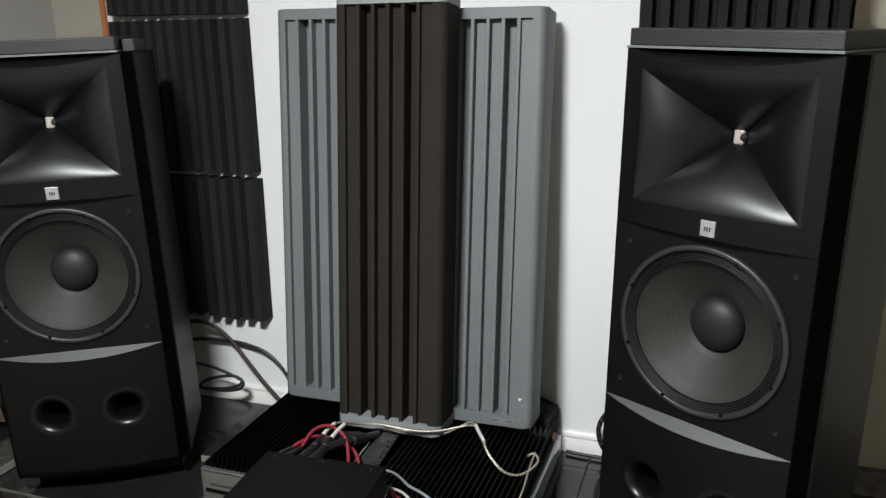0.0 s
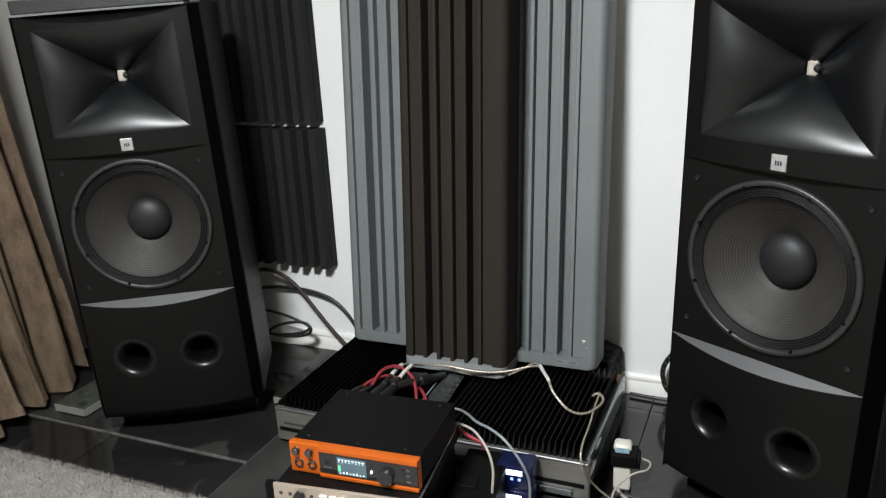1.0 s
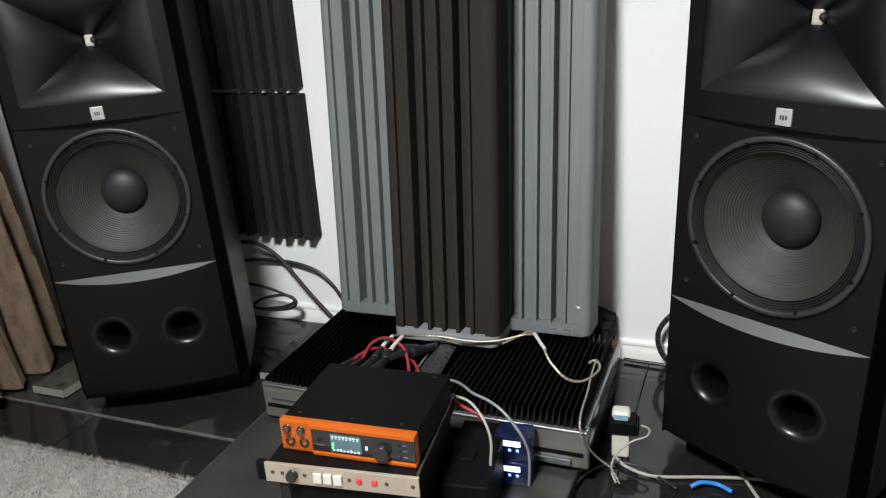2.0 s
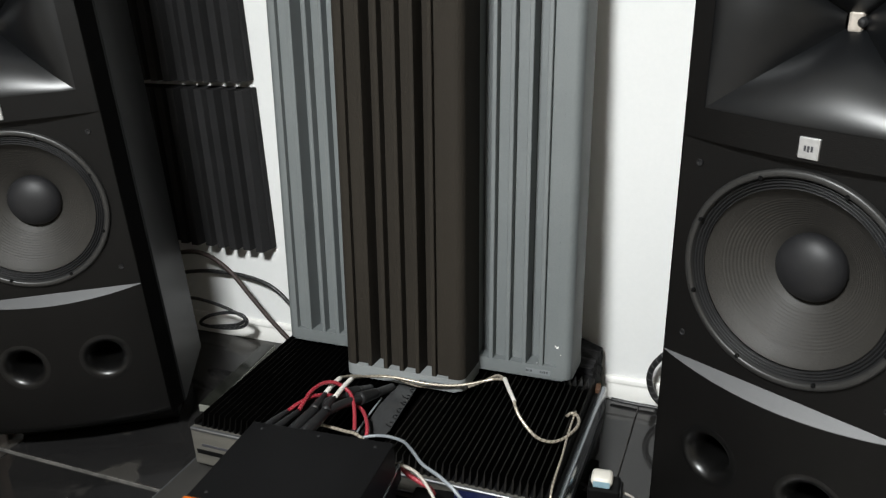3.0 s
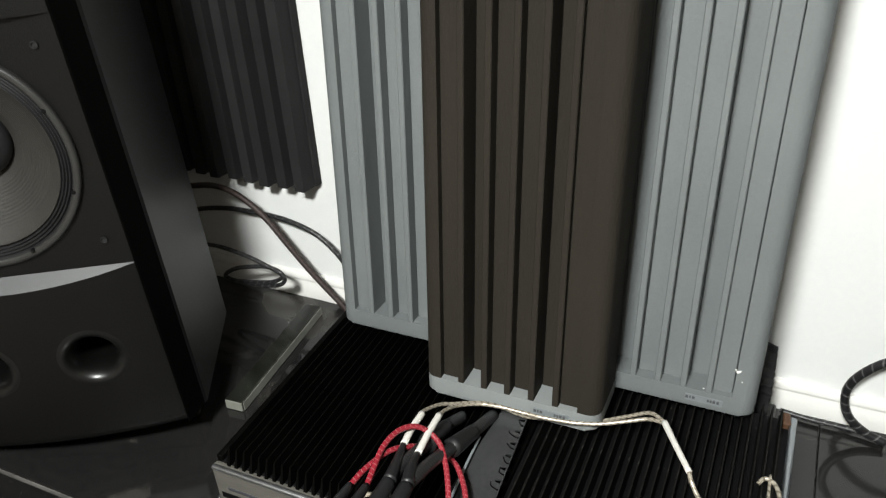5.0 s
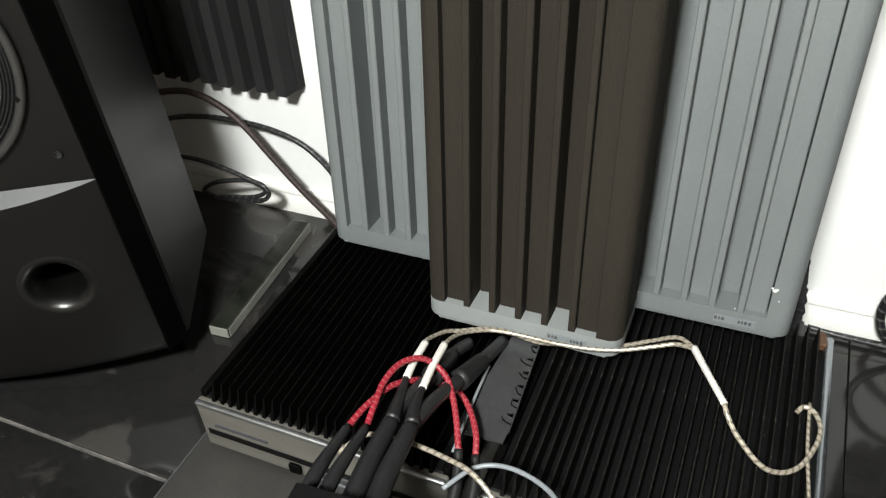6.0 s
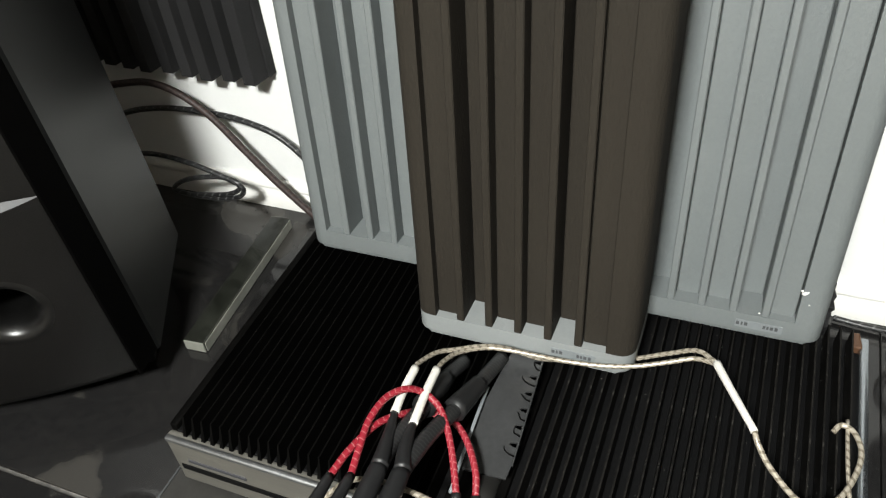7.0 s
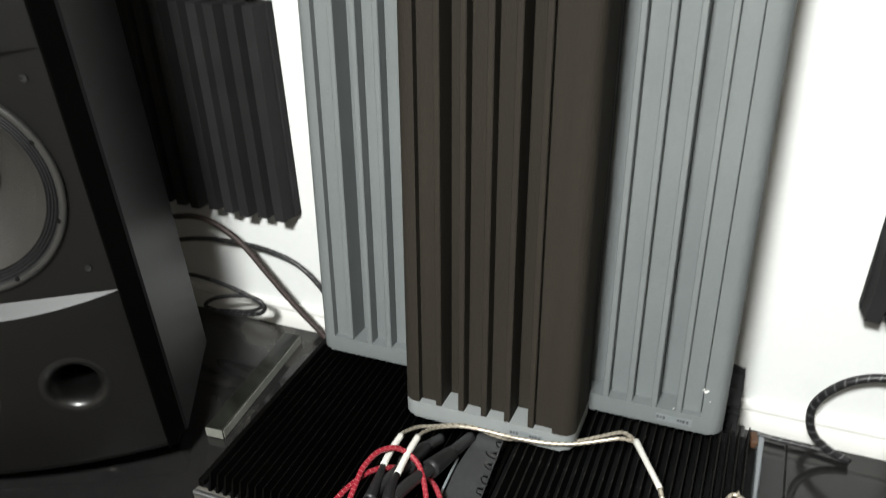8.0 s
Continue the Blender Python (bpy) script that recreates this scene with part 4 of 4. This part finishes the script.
# ---- curtain and carpet ----
def curtain():
    ys = np.linspace(0.4, 1.935, 330)
    zs = [0.030, 0.045, 0.062, 0.1, 0.18, 0.28, 0.4, 0.55, 0.7, 0.85, 1.0, 1.15, 1.3, 1.5, 1.7, 1.9, 2.2, 2.6]

    def fold(y, z):
        k = y * 60 + 1.5 * math.sin(y * 9) + 0.9 * math.sin(z * 1.9 + y * 6) + 0.35 * math.sin(z * 5 + y * 15)
        return 0.042 * math.sin(k) + 0.014 * math.sin(2 * k + 0.8) + 0.022 * math.sin(y * 21 + 1.0) + 0.006 * math.sin(y * 140 + 3 * z)
    bm = bmesh.new()
    rows = []
    for z in zs:
        k = 1.0 - 0.25 * z / 2.6
        rows.append([bm.verts.new((-2.11 + fold(y, z) * k - 0.03 * z / 2.6 + 0.085 * math.exp(-z / 0.45) * min(1.0, max(0.0, (1.80 - y) / 0.14)), y + 0.004 * math.sin(y * 31 + z * 2) - 0.088 * z * (y - 0.4) / 1.535,
                                   z + (0.018 * math.sin(y * 17) + 0.012 * math.sin(y * 41) if z < 0.1 else 0))) for y in ys])
    for a, b in zip(rows, rows[1:]):
        for i in range(len(ys) - 1):
            bm.faces.new((a[i], a[i + 1], b[i + 1], b[i]))
    bmesh.ops.solidify(bm, geom=list(bm.faces), thickness=0.003)
    return solid("curtain", bm, CURTAIN, "heavy taupe woven curtain hanging in deep folds to the floor", "curtain", smooth=60)


curtain()
rod = thing("curtain_rail", pose(-2.14, 0.3, 2.61), "plain curtain rail along the side wall", "curtain rail")
part("rail", box(-0.02, 0.02, 0, 1.7, 0, 0.03, 0.003), TRIM_WHITE, rod)
for y in (0.1, 1.6):
    part("bracket", box(-0.16, -0.02, y, y + 0.03, 0.0, 0.025, 0.002), TRIM_WHITE, rod)


def carpet():
    base = slab("carpet", -2.29, 1.9, -2.9, 1.445, -0.014, 0.004, CARPET, "thick grey shaggy carpet on the floor", "carpet", kind="", bevel=0.004)
    rng = np.random.default_rng(4)
    n = 46000
    x = rng.uniform(-2.28, -1.08, n)
    y = 1.455 - 0.62 * rng.uniform(0, 1, n) ** 1.3
    lean = rng.uniform(0, 2 * np.pi, n)
    tall = rng.uniform(0.006, 0.015, n)
    wide = rng.uniform(0.0008, 0.0017, n)
    turn = rng.uniform(0, 2 * np.pi, n)
    bend = rng.uniform(0.002, 0.010, n)
    v = np.zeros((n, 3, 3))
    v[:, 0] = np.stack([x - wide * np.cos(turn), y - wide * np.sin(turn), np.full(n, 0.001)], 1)
    v[:, 1] = np.stack([x + wide * np.cos(turn), y + wide * np.sin(turn), np.full(n, 0.001)], 1)
    v[:, 2] = np.stack([x + bend * np.cos(lean), y + bend * np.sin(lean), 0.001 + tall], 1)
    data = bpy.data.meshes.new("pile_stuff")
    data.from_pydata(v.reshape(-1, 3).tolist(), [], np.arange(3 * n).reshape(-1, 3).tolist())
    data.materials.append(CARPET)
    ob = new("pile_stuff", data)
    ob.parent = base
    ob["kind"] = "stuff"


carpet()


# ---- cables ----
cable("speaker_cable", [(-1.80, 2.34, 0.24), (-1.70, 2.345, 0.292), (-1.615, 2.35, 0.315), (-1.546, 2.35, 0.324), (-1.482, 2.35, 0.307), (-1.42, 2.35, 0.262), (-1.364, 2.35, 0.194), (-1.3, 2.35, 0.118), (-1.232, 2.35, 0.048), (-1.2, 2.348, 0.022), (-1.15, 2.345, 0.056)], 0.0075, BROWN_BRAID, "thick dark brown cloth-covered speaker cable against the wall", "cable")
cable("speaker_cable", [(-1.82, 2.36, 0.13), (-1.75, 2.375, 0.18), (-1.667, 2.385, 0.218), (-1.559, 2.385, 0.241), (-1.455, 2.385, 0.245), (-1.373, 2.385, 0.238), (-1.297, 2.385, 0.214), (-1.24, 2.385, 0.164), (-1.2, 2.385, 0.1), (-1.16, 2.385, 0.05), (-1.07, 2.38, 0.052)], 0.0065, FLECK_BRAID, "black flecked braided speaker cable against the wall", "cable")
cable("coiled_cable", [(-1.72, 2.27, 0.14), (-1.64, 2.29, 0.17), (-1.557, 2.3, 0.18), (-1.465, 2.3, 0.171), (-1.387, 2.3, 0.149), (-1.351, 2.3, 0.129), (-1.373, 2.3, 0.101), (-1.45, 2.3, 0.085), (-1.538, 2.3, 0.088), (-1.496, 2.3, 0.124), (-1.401, 2.3, 0.149), (-1.356, 2.3, 0.136), (-1.393, 2.3, 0.106), (-1.51, 2.3, 0.082)], 0.0055, FLECK_BRAID, "coil of black flecked cable behind a loudspeaker", "cable")


def sleeved_pair():
    """Two twisted wires with white sleeves, joined into one at a third sleeve."""
    t = thing("twisted_cable", pose(0, 0, 0), "clear twisted silver wire pair with white sleeves over the amplifiers", "cable")
    cable_part("wire", [(-0.751, 1.852, 0.285), (-0.752, 1.865, 0.28), (-0.742, 1.9, 0.265), (-0.724, 1.92, 0.255), (-0.687, 1.943, 0.25), (-0.653, 1.952, 0.245), (-0.609, 1.964, 0.226), (-0.56, 1.996, 0.207), (-0.500, 2.012, 0.209), (-0.446, 2.014, 0.238), (-0.408, 2.007, 0.265), (-0.382, 1.987, 0.272)], 0.0034, SILVER_TWIST, t)
    cable_part("wire", [(-0.723, 1.859, 0.285), (-0.722, 1.883, 0.275), (-0.714, 1.914, 0.26), (-0.686, 1.94, 0.25), (-0.652, 1.946, 0.25), (-0.609, 1.952, 0.245), (-0.575, 1.958, 0.24), (-0.525, 1.965, 0.24), (-0.481, 1.974, 0.245), (-0.439, 1.986, 0.255), (-0.409, 1.995, 0.262), (-0.383, 1.987, 0.27)], 0.0034, SILVER_TWIST, t)
    cable_part("sleeve", [(-0.745, 1.772, 0.292), (-0.749, 1.81, 0.29), (-0.751, 1.852, 0.285)], 0.0058, SHRINK_WHITE, t, "white shrink sleeve")
    cable_part("sleeve", [(-0.716, 1.763, 0.292), (-0.72, 1.81, 0.29), (-0.723, 1.859, 0.285)], 0.0058, SHRINK_WHITE, t, "white shrink sleeve")
    cable_part("stem", [(-0.726, 1.689, 0.305), (-0.733, 1.722, 0.3), (-0.745, 1.772, 0.292)], [0.011, 0.009, 0.005], SHRINK_BLACK, t, "black connector")
    cable_part("stem", [(-0.698, 1.692, 0.305), (-0.709, 1.726, 0.3), (-0.716, 1.763, 0.292)], [0.011, 0.009, 0.005], SHRINK_BLACK, t, "black connector")
    cable_part("sleeve", [(-0.382, 1.987, 0.272), (-0.36, 1.944, 0.278), (-0.327, 1.884, 0.284)], [0.0056, 0.0050, 0.0046], SHRINK_WHITE, t, "white shrink sleeve")
    cable_part("wire", [(-0.327, 1.884, 0.284), (-0.321, 1.872, 0.278), (-0.303, 1.856, 0.26), (-0.269, 1.84, 0.236), (-0.242, 1.849, 0.22), (-0.218, 1.873, 0.213), (-0.2, 1.916, 0.211), (-0.195, 1.95, 0.211), (-0.204, 1.975, 0.213), (-0.219, 1.982, 0.213), (-0.228, 1.97, 0.21)], 0.0036, SILVER_TWIST, t)


sleeved_pair()
cable("wire", [(-0.212, 1.993, 0.212), (-0.209, 1.906, 0.21), (-0.202, 1.82, 0.21), (-0.196, 1.709, 0.209), (-0.188, 1.685, 0.165), (-0.163, 1.729, 0.09), (-0.127, 1.743, 0.05), (-0.103, 1.728, 0.02)], 0.0026, SILVER_TWIST, "thin twisted wire hanging over the front of an amplifier", "cable")
red = thing("red_cable", pose(0, 0, 0), "looped red and white braided signal cable with black plugs", "cable", "red signal cables")
cable_part("sleeve", [(-0.75, 1.664, 0.31), (-0.756, 1.7, 0.312), (-0.761, 1.738, 0.314), (-0.756, 1.777, 0.312), (-0.74, 1.802, 0.305), (-0.722, 1.813, 0.29), (-0.698, 1.804, 0.28), (-0.677, 1.778, 0.27), (-0.659, 1.746, 0.26), (-0.644, 1.714, 0.25)], 0.0046, RED_BRAID, red)
cable_part("plug", [(-0.738, 1.53, 0.335), (-0.744, 1.58, 0.328), (-0.75, 1.664, 0.31)], [0.010, 0.0095, 0.0062], SHRINK_BLACK, red, "black plug")
cable_part("plug", [(-0.644, 1.714, 0.25), (-0.632, 1.674, 0.230), (-0.624, 1.594, 0.200)], [0.006, 0.008, 0.008], SHRINK_BLACK, red, "black plug")
red = thing("red_cable", pose(0, 0, 0), "looped red and white braided signal cable with black plugs", "cable", "red signal cables")
cable_part("sleeve", [(-0.773, 1.656, 0.31), (-0.768, 1.695, 0.308), (-0.756, 1.744, 0.3), (-0.739, 1.777, 0.285), (-0.725, 1.805, 0.26), (-0.699, 1.816, 0.245), (-0.676, 1.809, 0.24), (-0.655, 1.788, 0.235), (-0.636, 1.758, 0.23), (-0.628, 1.734, 0.22)], 0.0046, RED_BRAID, red)
cable_part("plug", [(-0.761, 1.53, 0.335), (-0.767, 1.58, 0.328), (-0.773, 1.656, 0.31)], [0.010, 0.0095, 0.0062], SHRINK_BLACK, red, "black plug")
cable_part("plug", [(-0.628, 1.734, 0.22), (-0.616, 1.694, 0.200), (-0.608, 1.614, 0.170)], [0.006, 0.008, 0.008], SHRINK_BLACK, red, "black plug")
power = thing("power_cable", pose(0, 0, 0), "thick black sleeved power cable with a long plug", "cable", "thick power cables")
cable_part("sleeve", [(-0.7, 1.694, 0.3), (-0.695, 1.762, 0.28), (-0.686, 1.819, 0.26), (-0.677, 1.89, 0.235), (-0.669, 1.962, 0.21)], 0.0105, BLACK_BRAID, power)
cable_part("boot", [(-0.686, 1.819, 0.26), (-0.677, 1.89, 0.235)], [0.0165, 0.0125], SHRINK_BLACK, power, "black shrink boot")
cable_part("plug", [(-0.680, 1.54, 0.325), (-0.692, 1.61, 0.312), (-0.7, 1.694, 0.3)], [0.014, 0.014, 0.0115], SHRINK_BLACK, power, "black plug")
power = thing("power_cable", pose(0, 0, 0), "thick black sleeved power cable with a long plug", "cable", "thick power cables")
cable_part("sleeve", [(-0.728, 1.692, 0.3), (-0.73, 1.731, 0.29), (-0.722, 1.806, 0.27), (-0.724, 1.885, 0.235), (-0.719, 1.939, 0.21)], 0.0105, BLACK_BRAID, power)
cable_part("boot", [(-0.722, 1.806, 0.27), (-0.724, 1.885, 0.235)], [0.0165, 0.0125], SHRINK_BLACK, power, "black shrink boot")
cable_part("plug", [(-0.708, 1.54, 0.325), (-0.720, 1.61, 0.312), (-0.728, 1.692, 0.3)], [0.014, 0.014, 0.0115], SHRINK_BLACK, power, "black plug")
cable("clear_cable", [(-0.80, 1.660, 0.238), (-0.77, 1.682, 0.262), (-0.73, 1.690, 0.268), (-0.694, 1.69, 0.266), (-0.65, 1.682, 0.270), (-0.608, 1.669, 0.276), (-0.57, 1.650, 0.262), (-0.545, 1.625, 0.235)], 0.0036, SILVER_TWIST, "clear twisted cable lying across the plugs", "cable")
# The sheet's bluish edge reflection, drawn as a thin pale tube.
cable("sheet_edge_glint", [(-0.67, 1.901, 0.215), (-0.668, 1.843, 0.215), (-0.665, 1.788, 0.215), (-0.662, 1.732, 0.212)], 0.0024, GREY_CABLE, "bluish reflection on the plastic sheet's edge, drawn as a thin pale strand", "cable")
cable("grey_cable", [(-0.640, 1.650, 0.250), (-0.610, 1.692, 0.255), (-0.566, 1.702, 0.262), (-0.510, 1.678, 0.278), (-0.462, 1.625, 0.302), (-0.418, 1.575, 0.316), (-0.368, 1.543, 0.322), (-0.326, 1.522, 0.31), (-0.289, 1.513, 0.27), (-0.274, 1.522, 0.22), (-0.273, 1.525, 0.17), (-0.277, 1.53, 0.12)], 0.0034, GREY_CABLE, "pale grey cable arching down in front of an amplifier", "cable")
cable("grey_cable", [(-0.52, 1.585, 0.295), (-0.459, 1.577, 0.3), (-0.418, 1.563, 0.295), (-0.38, 1.538, 0.27), (-0.361, 1.522, 0.23), (-0.36, 1.51, 0.17), (-0.355, 1.516, 0.12)], 0.0034, CREAM_CABLE, "cream cable hanging beside the black box", "cable")
cable("red_cable", [(-0.479, 1.607, 0.27), (-0.464, 1.599, 0.265), (-0.436, 1.59, 0.26), (-0.412, 1.585, 0.255), (-0.4, 1.584, 0.24)], 0.0052, RED_BRAID, "short red braided cable end beside the black box", "cable")
cable("adaptor_lead", [(-0.085, 1.895, 0.09), (-0.054, 1.88, 0.09), (-0.057, 1.852, 0.085), (-0.091, 1.835, 0.075), (-0.125, 1.806, 0.05), (-0.131, 1.769, 0.03), (-0.114, 1.74, 0.012)], 0.0028, CREAM_CABLE, "cream adaptor lead curling to the floor", "cable")
cable("white_cable", [(-0.132, 1.846, 0.012), (-0.098, 1.815, 0.01), (-0.027, 1.799, 0.008), (0.102, 1.833, 0.008), (0.217, 1.857, 0.008), (0.317, 1.846, 0.008)], 0.0045, CREAM_CABLE, "white cable lying on the tiles", "cable")
cable("white_cable", [(0.149, 1.916, 0.008), (0.172, 1.882, 0.008), (0.192, 1.832, 0.008), (0.218, 1.776, 0.008)], 0.0045, CREAM_CABLE, "short white cable end under a loudspeaker", "cable")
cable("speaker_cable", [(0.16, 2.33, 0.225), (0.085, 2.35, 0.238), (0.013, 2.36, 0.229), (-0.041, 2.36, 0.203), (-0.08, 2.36, 0.155), (-0.091, 2.36, 0.109), (-0.077, 2.36, 0.059), (-0.042, 2.36, 0.027), (-0, 2.357, 0.012)], 0.0085, FLECK_BRAID, "black flecked speaker cable looping down to the tiles", "cable")
cable("floor_cable", [(-0.196, 2.383, 0.01), (-0.137, 2.377, 0.01), (-0.054, 2.375, 0.01), (0, 2.366, 0.01)], 0.0055, FLECK_BRAID, "black flecked cable along the skirting board", "cable")
cable("blue_cable", [(0.061, 1.776, 0.012), (0.085, 1.79, 0.02), (0.123, 1.803, 0.012), (0.156, 1.784, 0.012)], 0.0055, BLUE_CABLE, "bright blue network cable on the tiles", "cable")
cable("black_cable", [(-0.212, 1.68, 0.02), (-0.187, 1.764, 0.012), (-0.135, 1.824, 0.008), (-0.073, 1.83, 0.008), (-0.014, 1.796, 0.008), (0.029, 1.764, 0.008)], 0.0035, BLACK_CABLE, "black cable curling over the tiles", "cable")

# ---- floor tiles ----
def tiles():
    rng = random.Random(7)
    xs = [-2.39, -1.70, -0.70, -0.118, 0.51, 1.11, 1.71, 2.19]
    ys = [(1.654, 2.412, 0.0), (1.10, 1.648, -0.007), (0.5, 1.096, -0.007)]
    for y0, y1, z in ys:
        for a, b in zip(xs, xs[1:]):
            data = mesh_of("tile", box(0.001, b - a - 0.001, 0.0, y1 - y0, -0.012, 0.0, 0.0012, 1), TILE)
            piece("tile", data, floor, pose(a, y0, z + rng.uniform(-0.0006, 0.0), rng.uniform(-0.05, 0.05), rng.uniform(-0.05, 0.05), 0))

    part("tile_edge", box(-2.39, 2.19, 1.6500, 1.6522, -0.014, -0.0012), GROUT, floor, "pale chipped tile edge")


tiles()

dust("dust_flecks", right_amp, 150, 0.03, 0.41, 0.06, 0.44, REST - 0.045, 0.0009)
dust("dust_flecks", floor, 150, -2.0, -1.1, 1.46, 1.646, -0.0073, 0.0010)
